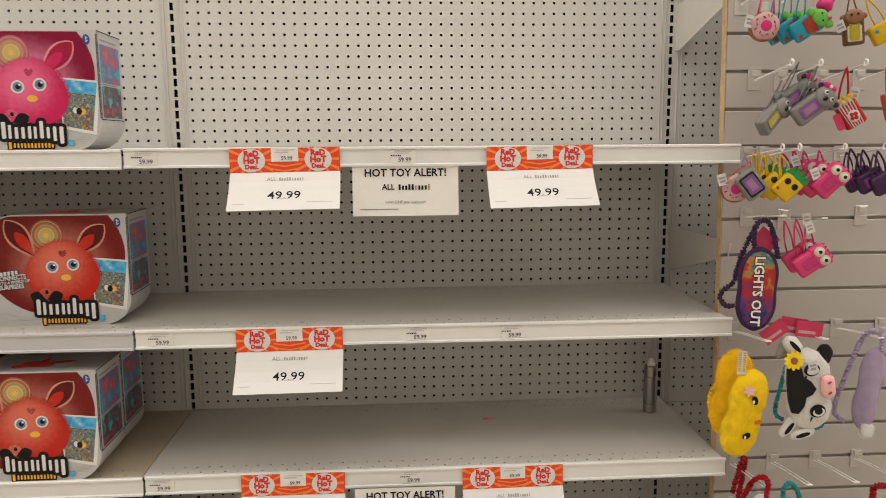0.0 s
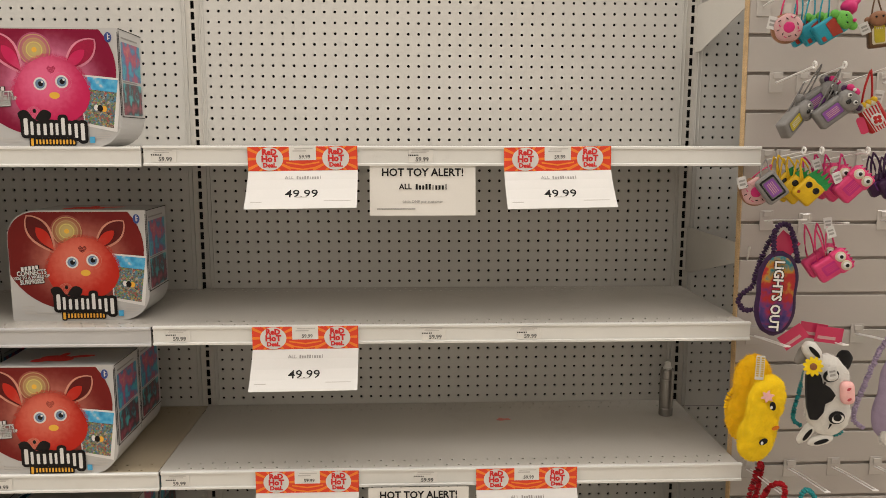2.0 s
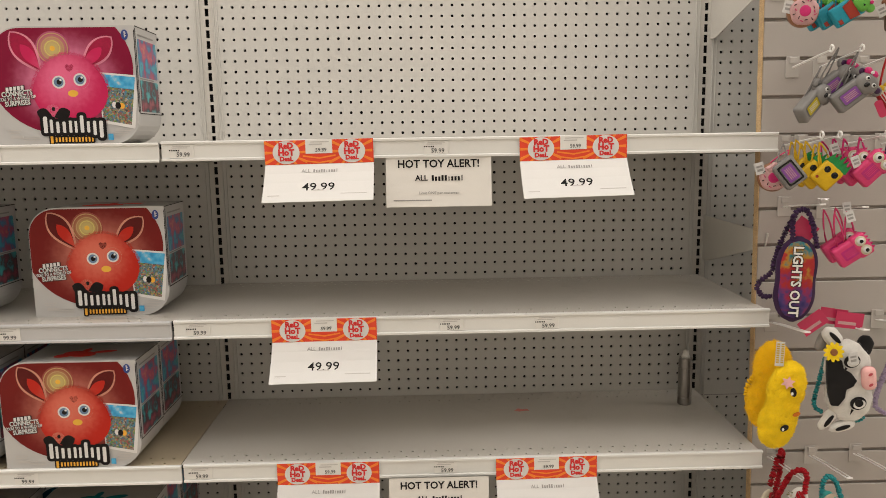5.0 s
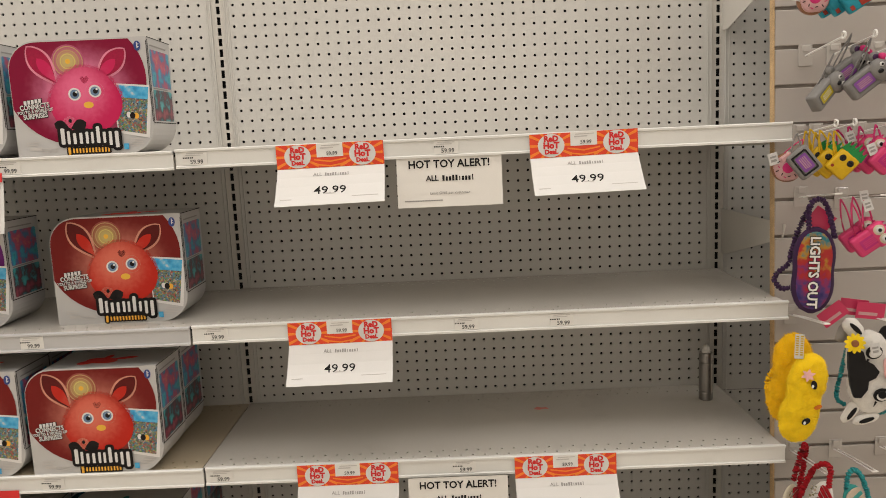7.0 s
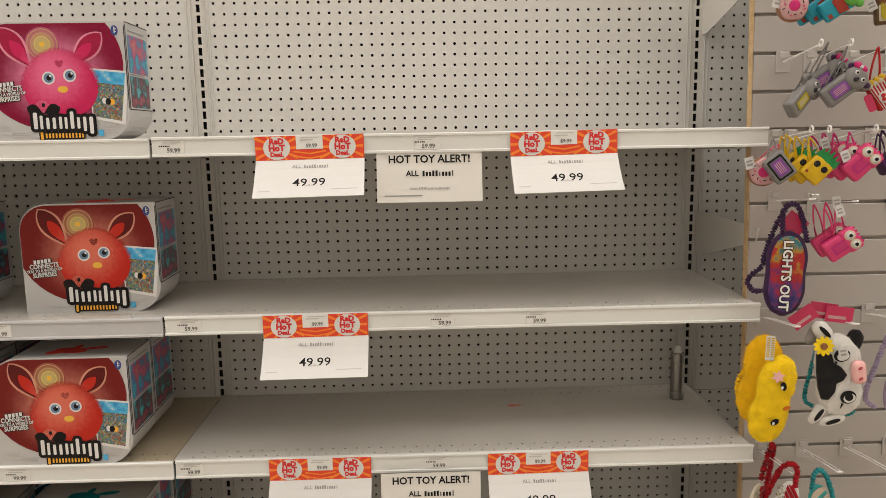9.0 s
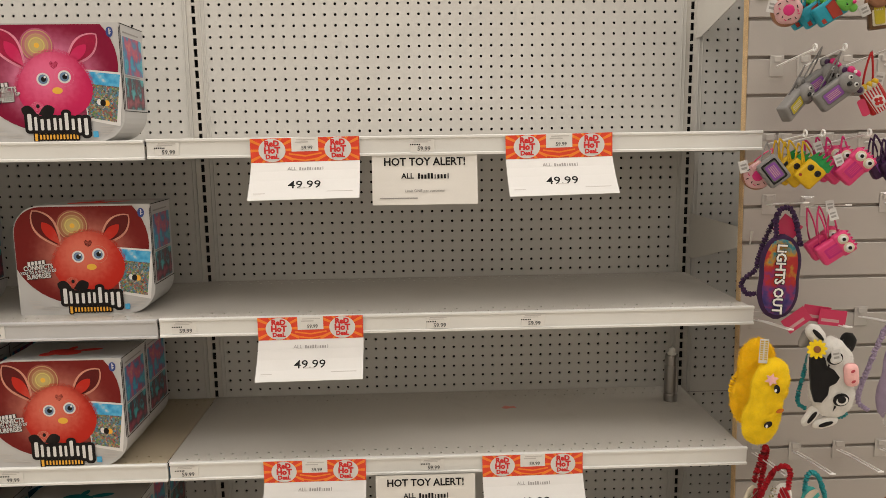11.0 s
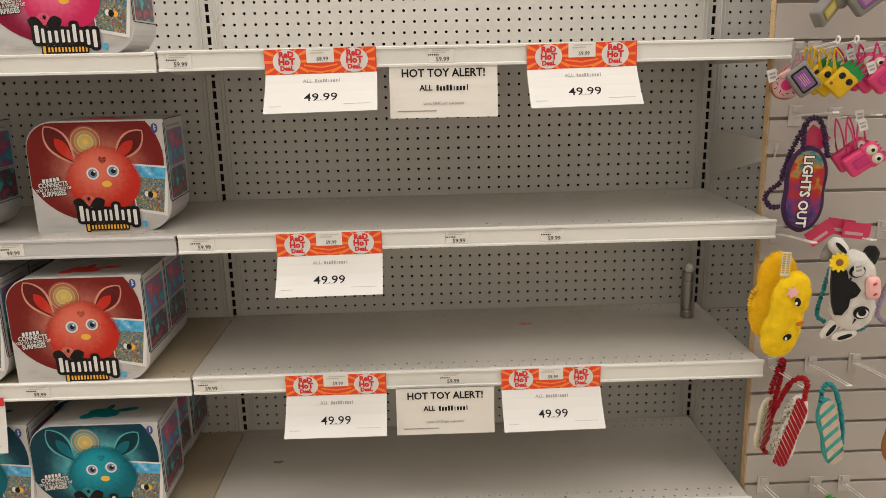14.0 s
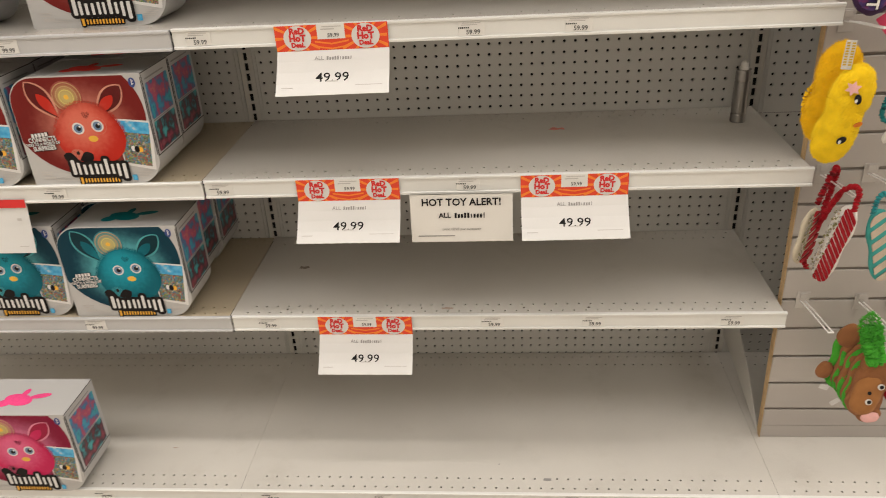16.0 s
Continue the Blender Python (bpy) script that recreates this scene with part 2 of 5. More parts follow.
        up = Vector((0, 0, 1)) if abs(d.z) < 0.9 else Vector((1, 0, 0))
        s = d.cross(up).normalized()
        t = s.cross(d)
        r = radius(i / max(1, n - 1)) if callable(radius) else radius
        rings.append([bm.verts.new(p + r * (math.cos(2 * math.pi * k / sides) * s + math.sin(2 * math.pi * k / sides) * t)) for k in range(sides)])
    for i in range(n if closed else n - 1):
        for k in range(sides):
            bm.faces.new((rings[i][k], rings[i][(k + 1) % sides], rings[(i + 1) % n][(k + 1) % sides], rings[(i + 1) % n][k]))
    if not closed:
        bm.faces.new(rings[0][::-1])
        bm.faces.new(rings[-1])
    bmesh.ops.recalc_face_normals(bm, faces=bm.faces[:])
    return bm


def lathe(profile, sides=24):
    bm = bmesh.new()
    rings = [[bm.verts.new((r * math.cos(2 * math.pi * k / sides), r * math.sin(2 * math.pi * k / sides), z)) for k in range(sides)] for r, z in profile]
    for a, b in zip(rings, rings[1:]):
        for k in range(sides):
            bm.faces.new((a[k], a[(k + 1) % sides], b[(k + 1) % sides], b[k]))
    bm.faces.new(rings[0][::-1])
    bm.faces.new(rings[-1])
    return bm


def lettering(text, size, bold=0.0, squeeze=1.0):
    """Centred writing as a mesh in x and z that faces -y."""
    cu = bpy.data.curves.new("lettering", "FONT")
    cu.body, cu.size, cu.align_x, cu.align_y = text, size, "CENTER", "CENTER"
    cu.offset, cu.extrude, cu.resolution_u = bold * size, 0.0002, 2
    ob = bpy.data.objects.new("lettering", cu)
    me = bpy.data.meshes.new_from_object(ob)
    me.transform(Matrix(((squeeze, 0, 0, 0), (0, 0, -1, 0), (0, 1, 0, 0), (0, 0, 0, 1))))
    me.materials.clear()
    bpy.data.objects.remove(ob)
    return me


def bars(rows, depth=0.0004):
    """Small plain bars in place of writing: (x, z, width, height)."""
    bm = bmesh.new()
    for x, z, w, h in rows:
        slab([(x - w / 2, z - h / 2), (x + w / 2, z - h / 2), (x + w / 2, z + h / 2), (x - w / 2, z + h / 2)], depth, bm)
    return bm


def word_bars(width, tall, low):
    """A name as plain upright bars, one for each of its letters."""
    n = 10
    step = width / n
    rows = []
    for i in range(n):
        h = tall if i in (0, 3, 4, 9) else low
        rows.append((-width / 2 + step * (i + 0.5), (h - tall) / 2, step * (0.30 if i in (5, 9) else 0.66), h))
    return bars(rows)


def welded(me):
    bm = bmesh.new()
    bm.from_mesh(me)
    bmesh.ops.remove_doubles(bm, verts=bm.verts[:], dist=0.0001)
    bm.to_mesh(me)
    bm.free()
    me.update()
    return me


def cells(cols, rows, pitch, x0, z0, hole, skip=(), across=1.0, depth=0.004):
    """A sheet of square cells with a hole through each one; hole is a ring of (u, v) about the cell's middle."""
    verts, faces = [], []
    h = pitch / 2
    g = h * across
    outer = [(g, 0), (g, h), (0, h), (-g, h), (-g, 0), (-g, -h), (0, -h), (g, -h)]
    for r in range(rows):
        for c in range(cols):
            cx, cz, k = x0 + c * pitch * across, z0 - r * pitch, len(verts)
            if r in skip:
                verts += [(cx - g, 0, cz - h), (cx + g, 0, cz - h), (cx + g, 0, cz + h), (cx - g, 0, cz + h)]
                faces.append((k, k + 1, k + 2, k + 3))
                continue
            verts += [(cx + u, 0, cz + v) for u, v in outer]
            verts += [(cx + u, 0, cz + v) for u, v in hole]
            verts += [(cx + u, depth, cz + v) for u, v in hole]
            for i in range(8):
                j = (i + 1) % 8
                faces.append((k + i, k + j, k + 8 + j, k + 8 + i))
                faces.append((k + 8 + i, k + 8 + j, k + 16 + j, k + 16 + i))
    me = bpy.data.meshes.new("cells")
    me.from_pydata(verts, [], faces)
    return welded(me)


# ---- plan ----
INCH = 0.0254
BAY = 48 * INCH
HALF = BAY / 2
ROW0 = 1.89
SHELVES = [1.546, 1.188, 0.881, 0.551]
DEPTH = 0.400
BASE_Z, BASE_Y = 0.163, -0.545
SLAT_X, SLAT_Y = 0.624, -0.352

# ---- the room ----
floor = tagged(part("floor", block(-7, 7, -3.6, 1.2, -0.1, 0.0), FLOOR_M), "pale speckled vinyl shop floor", "floor", kind="structure")
ceiling = tagged(part("ceiling", block(-7, 7, -3.6, 1.2, CEIL, CEIL + 0.1), CEIL_M), "white tiled shop ceiling", "ceiling", kind="structure")
tagged(part("wall_north", block(-7, 7, 1.0, 1.2, 0, CEIL), WALL_M), "plain pale unseen wall closing the shop", "wall", kind="structure")
tagged(part("bounce_wall_south", block(-7, 7, -3.6, -3.4, 0, CEIL), WALL_M), "plain pale unseen wall closing the shop", "wall", kind="structure")
tagged(part("wall_west", block(-7, -6.8, -3.4, 1.0, 0, CEIL), WALL_M), "plain pale unseen wall closing the shop", "wall", kind="structure")
tagged(part("wall_east", block(6.8, 7, -3.4, 1.0, 0, CEIL), WALL_M), "plain pale unseen wall closing the shop", "wall", kind="structure")
for tx, ty, watts, wide in TUBE_PLACES:
    half = wide / 2 + 0.04
    fixture = empty("ceiling_light", pose(tx, ty, CEIL), "long wide unseen white light panel on the ceiling", "ceiling light", "strip lights")
    part("housing", extrude_x([(-half, 0.0), (half, 0.0), (half - 0.03, -0.10), (0.03 - half, -0.10)], -2.2, 2.2), LIP, fixture)
    part("end_cap", block(2.2, 2.22, -half, half, -0.10, 0), LIP, fixture)
    part("end_cap", block(-2.22, -2.2, -half, half, -0.10, 0), LIP, fixture)

# ---- shelving: perforated backs and uprights ----
hole = [(0.0036 * math.cos(radians(45 * i)), 0.0036 * math.sin(radians(45 * i))) for i in range(8)]
PEG_ROWS, TOP_ROW = 80, 11
SQUEEZE = 0.9943
peg_mesh = cells(46, PEG_ROWS, INCH, -22.5 * INCH, ROW0 + TOP_ROW * INCH, hole, skip=(TOP_ROW + 40,), across=SQUEEZE)
peg_mesh.materials.append(PEG)
top_z, low_z = ROW0 + (TOP_ROW + 0.5) * INCH, ROW0 - (PEG_ROWS - TOP_ROW - 0.5) * INCH
outer_x = HALF - 0.0165
seam_z = ROW0 - 40.4 * INCH
for bay in (0, -1, 1):
    panel = empty("pegboard_panel", pose(bay * BAY, 0, 0), "off-white painted metal pegboard back panel of the shelving", "pegboard", "shelving backs")
    part("sheet", peg_mesh, None, panel, at=pose(-0.001 if bay < 0 else 0.0, 0, (0.003, 0.0, 0.007)[bay + 1]))
    first = -22.5 * INCH - INCH * SQUEEZE / 2 - (0.001 if bay < 0 else 0.0)
    for lo, hi in ((-outer_x, first), (first + 46 * INCH * SQUEEZE, outer_x)):
        part("folded_edge", block(lo, hi, 0.0, 0.012, low_z, top_z), PEG, panel)
    for lo in (-outer_x, -outer_x + 0.0085, outer_x - 0.0022, outer_x - 0.0107):
        part("edge_fold", block(lo, lo + 0.0022, -0.0022, 0.0, low_z, top_z, 0.0006), PEG, panel)
    part("seam", block(-HALF + 0.02, HALF - 0.02, -0.0006, 0.001, seam_z - 0.0008, seam_z + 0.0008), GREY_INK, panel)
    part("shade_backing", block(-HALF + 0.001, HALF - 0.001, 0.03, 0.034, 0.10, top_z), DARK, panel)

slot = [(0.0045, 0), (0.0045, 0.0092), (0, 0.0092), (-0.0045, 0.0092), (-0.0045, 0), (-0.0045, -0.0092), (0, -0.0092), (0.0045, -0.0092)]
slot_mesh = cells(1, PEG_ROWS, INCH, 0, ROW0 + TOP_ROW * INCH - 0.0105, slot)
slot_mesh.materials.append(UPRIGHT)
for k in (-3, -1, 1, 3):
    post = empty("shelving_upright", pose(k * HALF, 0.0035, 0), "off-white slotted metal shelving upright post", "shelving post", "slotted uprights")
    part("slotted_face", slot_mesh, None, post)
    part("flange", block(-0.0162, -0.0127, 0, 0.03, 0.1, top_z), UPRIGHT, post)
    part("flange", block(0.0127, 0.0162, 0, 0.03, 0.1, top_z), UPRIGHT, post)

# ---- shelves ----
dash = [(0.0029 * math.cos(radians(45 * i)), 0.0029 * math.sin(radians(45 * i))) for i in range(8)]


def band_mesh(name, width, y_front, y_back, shift, mat):
    """A strip of shelf top with a row of slots, one inch apart."""
    n = int(width / INCH) - 1
    x0 = -(n - 1) / 2 * INCH + shift
    v, f = [], []
    mid, hy = (y_front + y_back) / 2, (y_back - y_front) / 2
    for c in range(n):
        cx, k, h = x0 + c * INCH, len(v), INCH / 2
        lo = -width / 2 if c == 0 else cx - h
        hi = width / 2 if c == n - 1 else cx + h
        ring = [(hi, mid), (hi, mid + hy), (cx, mid + hy), (lo, mid + hy), (lo, mid), (lo, mid - hy), (cx, mid - hy), (hi, mid - hy)]
        v += [(x, y, 0) for x, y in ring] + [(cx + a, mid + b, 0) for a, b in dash] + [(cx + a, mid + b, -0.004) for a, b in dash]
        for i in range(8):
            j = (i + 1) % 8
            f.append((k + i, k + j, k + 8 + j, k + 8 + i))
            f.append((k + 8 + i, k + 8 + j, k + 16 + j, k + 16 + i))
    me = bpy.data.meshes.new(name)
    me.from_pydata(v, [], f)
    welded(me)
    me.materials.append(mat)
    return me


def bracket_bm(x):
    """A tapering sheet-metal shelf arm."""
    prof = [(0.012, 0.0), (0.012, -0.112), (-0.03, -0.112), (-0.35, -0.030), (-0.36, -0.004), (-0.36, 0.0)]
    return extrude_x(prof, x - 0.0012, x + 0.0012)


RAIL = [(0.004, 0.002), (-0.0015, 0.002), (-0.004, 0.0005), (-0.004, -0.003), (-0.0005, -0.0045), (-0.0005, -0.031), (-0.004, -0.0325), (-0.004, -0.0365), (0.004, -0.0365)]


def shelf(bay, z, deck_mat, rail_mat, label):
    w = BAY - 0.003
    s = empty("shelf", pose(bay * BAY, 0, z), label, "shelf", "shelves of the shelving")
    d = DEPTH
    part("deck", block(-w / 2, w / 2, -d + 0.056, -0.058, -0.012, 0.0), deck_mat, s)
    part("slotted_strip", band_mesh("front_strip", w, -d + 0.004, -d + 0.030, 0, deck_mat), None, s)
    part("slotted_strip", band_mesh("inner_strip", w, -d + 0.030, -d + 0.056, INCH / 2, deck_mat), None, s)
    part("slotted_strip", band_mesh("back_strip", w, -0.058, -0.032, 0, deck_mat), None, s)
    part("slotted_strip", band_mesh("wall_strip", w, -0.032, -0.002, INCH / 2, deck_mat), None, s)
    part("underside", block(-w / 2, w / 2, -d + 0.060, -0.062, -0.018, -0.013), deck_mat, s)
    part("strip_shade", block(-w / 2, w / 2, -d + 0.006, -d + 0.056, -0.011, -0.009), DARK, s)
    part("strip_shade", block(-w / 2, w / 2, -0.058, -0.003, -0.011, -0.009), DARK, s)
    lo, hi = (-w / 2 + 0.006, w / 2 + 0.005) if bay == 0 else (-w / 2, w / 2 + 0.004)
    part("price_rail", extrude_x([(y - d, zz) for y, zz in RAIL], lo, hi), rail_mat, s, "white price rail along the front edge")
    if bay == 0:
        for x in (-w / 2 + 0.006, w / 2 - 0.006):
            part("bracket", extrude_x([(0.0, -0.018), (0.0, -0.050), (-0.30, -0.044), (-0.36, -0.034), (-0.37, -0.018)], x - 0.0012, x + 0.0012), UPRIGHT, s)
    return s


for z in SHELVES:
    shelf(0, z, DECK, LIP, "empty grey metal shelf with a white price rail")
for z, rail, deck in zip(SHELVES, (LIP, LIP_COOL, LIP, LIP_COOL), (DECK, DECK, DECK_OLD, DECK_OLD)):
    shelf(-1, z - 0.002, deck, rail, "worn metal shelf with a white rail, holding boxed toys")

# ---- base deck ----
for bay in (-1, 0, 1):
    w = BAY - 0.0006
    base = empty("base_deck", pose(bay * BAY, 0, BASE_Z), "wide off-white metal base shelf close to the floor", "base shelf", "base shelves")
    part("deck", block(-w / 2, w / 2, BASE_Y + 0.062, -0.075, -0.012, 0), DECK, base)
    part("slotted_strip", band_mesh("base_front", w, BASE_Y + 0.004, BASE_Y + 0.032, 0, DECK), None, base)
    part("slotted_strip", band_mesh("base_inner", w, BASE_Y + 0.032, BASE_Y + 0.062, INCH / 2, DECK), None, base)
    part("slotted_strip", band_mesh("base_back", w, -0.075, -0.043, 0, DECK), None, base)
    part("slotted_strip", band_mesh("base_wall", w, -0.043, -0.002, INCH / 2, DECK), None, base)
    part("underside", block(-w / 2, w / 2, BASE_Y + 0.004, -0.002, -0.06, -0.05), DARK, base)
    part("price_rail", extrude_x([(y + BASE_Y, zz * 0.8) for y, zz in RAIL], -w / 2, w / 2), LIP, base)
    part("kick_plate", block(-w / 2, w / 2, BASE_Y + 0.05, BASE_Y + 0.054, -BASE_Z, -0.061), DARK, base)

# ---- bare brackets left on the upright beside the slatwall ----
for z in (1.888, 1.340):
    arm = tagged(part("shelf_bracket", bracket_bm(0), UPRIGHT, at=pose(HALF + 0.012, 0, z)), "bare off-white metal shelf bracket hooked on the upright", "shelf bracket", "bare brackets")
arm = tagged(part("shelf_bracket", extrude_x([(0.0, 0.37), (0.0, 0.225), (-0.15, 0.203), (-0.335, BASE_Z + 0.001), (-0.34, BASE_Z + 0.004), (-0.222, 0.262), (-0.118, 0.313)], -0.0012, 0.0012), UPRIGHT, at=pose(HALF + 0.0125, 0, 0)),
             "bare off-white metal bracket leaning down on the base shelf", "shelf bracket", "bare brackets")

# ---- slatwall ----
slat_wall = empty("slatwall", pose(SLAT_X, SLAT_Y, BASE_Z), "white laminate slatwall panel with a raw board edge", "slatwall")
SLAT_W, PITCH, SLAT_TOP = 1.20, 0.0760, 2.516
LEAN = -0.018
back_board = block(0.0, SLAT_W, 0.0065, 0.020, 0.0, SLAT_TOP)
for v in back_board.verts:
    v.co.x += LEAN * v.co.z
part("board", back_board, GROOVE, slat_wall)
lean_edge = block(-0.0015, 0.0, -0.0002, 0.0195, 0.0, SLAT_TOP)
for v in lean_edge.verts:
    v.co.x += LEAN * v.co.z
part("raw_edge", lean_edge, RAW, slat_wall, "raw yellowish chipboard edge")
groove_z = [0.250 - BASE_Z + k * PITCH for k in range(33)]
slat_bm = block(0, SLAT_W, 0, 0.0062, 0.0035, PITCH - 0.0035, 0.001)
slat_mesh = bpy.data.meshes.new("slat")
slat_bm.to_mesh(slat_mesh)
slat_bm.free()
slat_mesh.materials.append(LAMINATE)
part("slat", block(0, SLAT_W, 0, 0.0062, 0.037, groove_z[0] - 0.0035, 0.001), LAMINATE, slat_wall)
part("slat", block(0, SLAT_W, 0.001, 0.0062, 0.0005, 0.0355, 0.001), LAMINATE, slat_wall)
for g in groove_z[:-1]:
    part("slat", slat_mesh, None, slat_wall, at=pose(LEAN * (g + PITCH / 2) + 0.001, 0, g))


# ---- toy boxes ----
BOX_W, BOX_H, BOX_D = 0.280, 0.230, 0.130
BOX_OUT = rounded(0, BOX_W, 0, BOX_H, bl=0.004, br=0.058, tr=0.003, tl=0.058)
PICTURE = mosaic_print("printed_scene", [(0.05, 0.20, 0.32), (0.11, 0.22, 0.06), (0.36, 0.33, 0.28), (0.04, 0.045, 0.04), (0.32, 0.27, 0.09), (0.11, 0.20, 0.20), (0.22, 0.09, 0.08), (0.09, 0.14, 0.07), (0.19, 0.17, 0.15), (0.07, 0.12, 0.18), (0.34, 0.07, 0.05)], 340)
SKY_PRINT = picture_material("printed_sky", [(0.02, 0.24, 0.50), (0.04, 0.34, 0.62), (0.10, 0.42, 0.66), (0.5, 0.55, 0.58)], 70)
SIDE_TOP = picture_material("printed_side", [(0.02, 0.22, 0.32), (0.05, 0.36, 0.42), (0.04, 0.28, 0.46), (0.07, 0.16, 0.32), (0.36, 0.08, 0.16), (0.44, 0.07, 0.14), (0.50, 0.16, 0.14), (0.40, 0.12, 0.05)], 30)
SIDE_LOW = picture_material("printed_side_low", [(0.05, 0.34, 0.38), (0.06, 0.40, 0.42), (0.05, 0.26, 0.30), (0.04, 0.04, 0.05), (0.14, 0.03, 0.05), (0.30, 0.05, 0.08), (0.22, 0.10, 0.12)], 34)
HALO = material("printed_halo", (0.56, 0.47, 0.13), 0.35, vary=0.1)
HALO_SOFT = material("printed_halo_soft", (0.44, 0.27, 0.12), 0.35, vary=0.1)
LOGO_DARK = material("logo_dark", (0.008, 0.006, 0.006), 0.6, shine=0.2)
LOGO_GOLD = material("logo_gold", (0.75, 0.38, 0.03), 0.35)
PRINT_WHITE = material("print_white", (0.66, 0.65, 0.64), 0.35)
PRINT_BLUE = material("print_blue", (0.02, 0.05, 0.22), 0.35)
PRINT_EYE = material("print_grey_blue", (0.12, 0.2, 0.32), 0.35)
BEAK = material("print_amber", (0.75, 0.42, 0.04), 0.35)


def px(u, v):
    """From the box face's own grid, 0..650 across and 0..540 down, to metres."""
    return (u / 650 * BOX_W, BOX_H - v / 540 * BOX_H)


def leafy(u0, v0, u1, v1, fat, n=10):
    """A leaf between two points of the box face's grid."""
    a, b = Vector(px(u0, v0)), Vector(px(u1, v1))
    d = b - a
    s = Vector((-d.y, d.x))
    left = [a + d * (i / n) + s * fat * math.sin(math.pi * (i / n) ** 1.35) ** 0.75 for i in range(n + 1)]
    right = [a + d * (i / n) - s * fat * math.sin(math.pi * (i / n) ** 1.35) ** 0.75 for i in range(n - 1, 0, -1)]
    return [tuple(p) for p in left + right]


def toy_box(ground, figure, figure_dark, splash, ear_light, halo):
    """A boxed toy: a carton with two rounded corners, printed on the front, side and top."""
    b = empty("toy_box", pose(0, 0, 0), "", "toy box")
    shell = slab(BOX_OUT, BOX_D)
    part("carton", shell, CARD, b)
    E1, E2, E3, E4, E5 = -0.0006, -0.0010, -0.0014, -0.0018, -0.0022
    face = rounded(0.0012, BOX_W - 0.003, 0.003, BOX_H - 0.003, bl=0.003, br=0.056, tr=0.002, tl=0.056)
    cx, cz = px(305, 190)
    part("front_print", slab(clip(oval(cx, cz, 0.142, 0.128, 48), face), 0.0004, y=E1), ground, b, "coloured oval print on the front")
    # halo over the figure
    hx, hz = px(280, 100)
    part("halo_print", slab(oval(hx, hz, 0.033, 0.033, 28), 0.0002, y=E2), halo, b, "soft yellow glow print")
    for i, (r, mt) in enumerate(((0.0300, HALO_SOFT), (0.0280, halo), (0.0225, HALO_SOFT), (0.0205, halo), (0.0155, HALO), (0.0135, halo), (0.0050, BEAK))):
        part("halo_ring", slab(oval(hx, hz, r, r, 24), 0.0001, y=E2 - 0.0001 - 0.00008 * i), mt, b)
    # plain rounded figure with two leaf shapes above it
    for pts in ((228, 215, 96, 22), (392, 205, 548, 50)):
        part("leaf_shape", slab(leafy(*pts, 0.235, 18), 0.0002, y=E3), ear_light, b)
        du, dv = (pts[2] - pts[0]), (pts[3] - pts[1])
        part("leaf_shape", slab(leafy(pts[0] + du * 0.08, pts[1] + dv * 0.08, pts[0] + du * 0.97, pts[1] + dv * 0.97, 0.215, 18), 0.0002, y=E3 - 0.0003), figure_dark, b)
        side = 1 if du < 0 else -1
        part("leaf_shape", slab(leafy(pts[0] + du * 0.14 + 8 * side, pts[1] + dv * 0.14 + 4, pts[0] + du * 0.74 + 8 * side, pts[1] + dv * 0.74 + 8, 0.19, 14), 0.0002, y=E3 - 0.00045), figure, b)
    dx, dz = px(345, 295)
    dome = [(dx + 0.073 * math.cos(t) * (1 - 0.10 * max(0, math.sin(t))), dz + (0.071 if math.sin(t) > 0 else 0.062) * math.sin(t)) for t in [2 * math.pi * i / 36 for i in range(36)]]
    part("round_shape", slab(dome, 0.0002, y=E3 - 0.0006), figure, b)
    rnd = random.Random(31)
    for tint, n, r0, r1, dy in ((figure, 1100, 0.94, 0.99, 0.0007),):
        fur = bmesh.new()
        for k in range(n):
            t = rnd.uniform(0, math.pi)
            f0 = rnd.uniform(r0 - 0.05, r0 + 0.12)
            f1, t1 = f0 + rnd.uniform(0.06, r1 - r0 + 0.02), t + rnd.uniform(-0.12, 0.12)
            p0 = Vector((dx + 0.072 * f0 * math.cos(t) * (1 - 0.10 * math.sin(t)), dz + 0.070 * f0 * math.sin(t)))
            p1 = Vector((dx + 0.072 * f1 * math.cos(t1) * (1 - 0.10 * math.sin(t1)), dz + 0.070 * f1 * math.sin(t1)))
            s = (p1 - p0).orthogonal().normalized() * rnd.uniform(0.00015, 0.0004)
            fur.faces.new([fur.verts.new((q.x, E3 - dy, q.y)) for q in (p0 - s, p0 + s, p1)])
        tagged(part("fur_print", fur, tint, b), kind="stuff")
    for u, v in ((296, 252), (392, 242)):
        ex, ez = px(u, v)
        part("pale_disc", slab(oval(ex - 0.0005, ez, 0.0192, 0.0187), 0.0002, y=E4 - 0.0002), ear_light, b)
        part("pale_disc", slab(oval(ex - 0.0005, ez, 0.0185, 0.0180), 0.0002, y=E4 - 0.00035), figure, b)
        part("pale_disc", slab(oval(ex, ez, 0.0125, 0.0125), 0.0002, y=E4 - 0.0005), PRINT_WHITE, b)
        part("pale_disc", slab(oval(ex, ez, 0.0092, 0.0092), 0.0002, y=E4 - 0.00065), PRINT_EYE, b)
        part("pale_disc", slab(oval(ex + 0.001, ez, 0.0050, 0.0050, 14), 0.0002, y=E4 - 0.0008), LOGO_DARK, b)
        part("pale_disc", slab(oval(ex + 0.004, ez + 0.004, 0.0022, 0.0022, 10), 0.0002, y=E4 - 0.00095), PRINT_WHITE, b)
    tip = [px(u, v) for u, v in ((328, 180), (338, 170), (348, 178), (360, 170), (368, 182), (360, 198), (346, 206), (334, 196))]
    part("dark_spot", slab(tip[::-1], 0.0002, y=E4 - 0.0002), figure_dark, b)
    pc_ = px(258, 385)
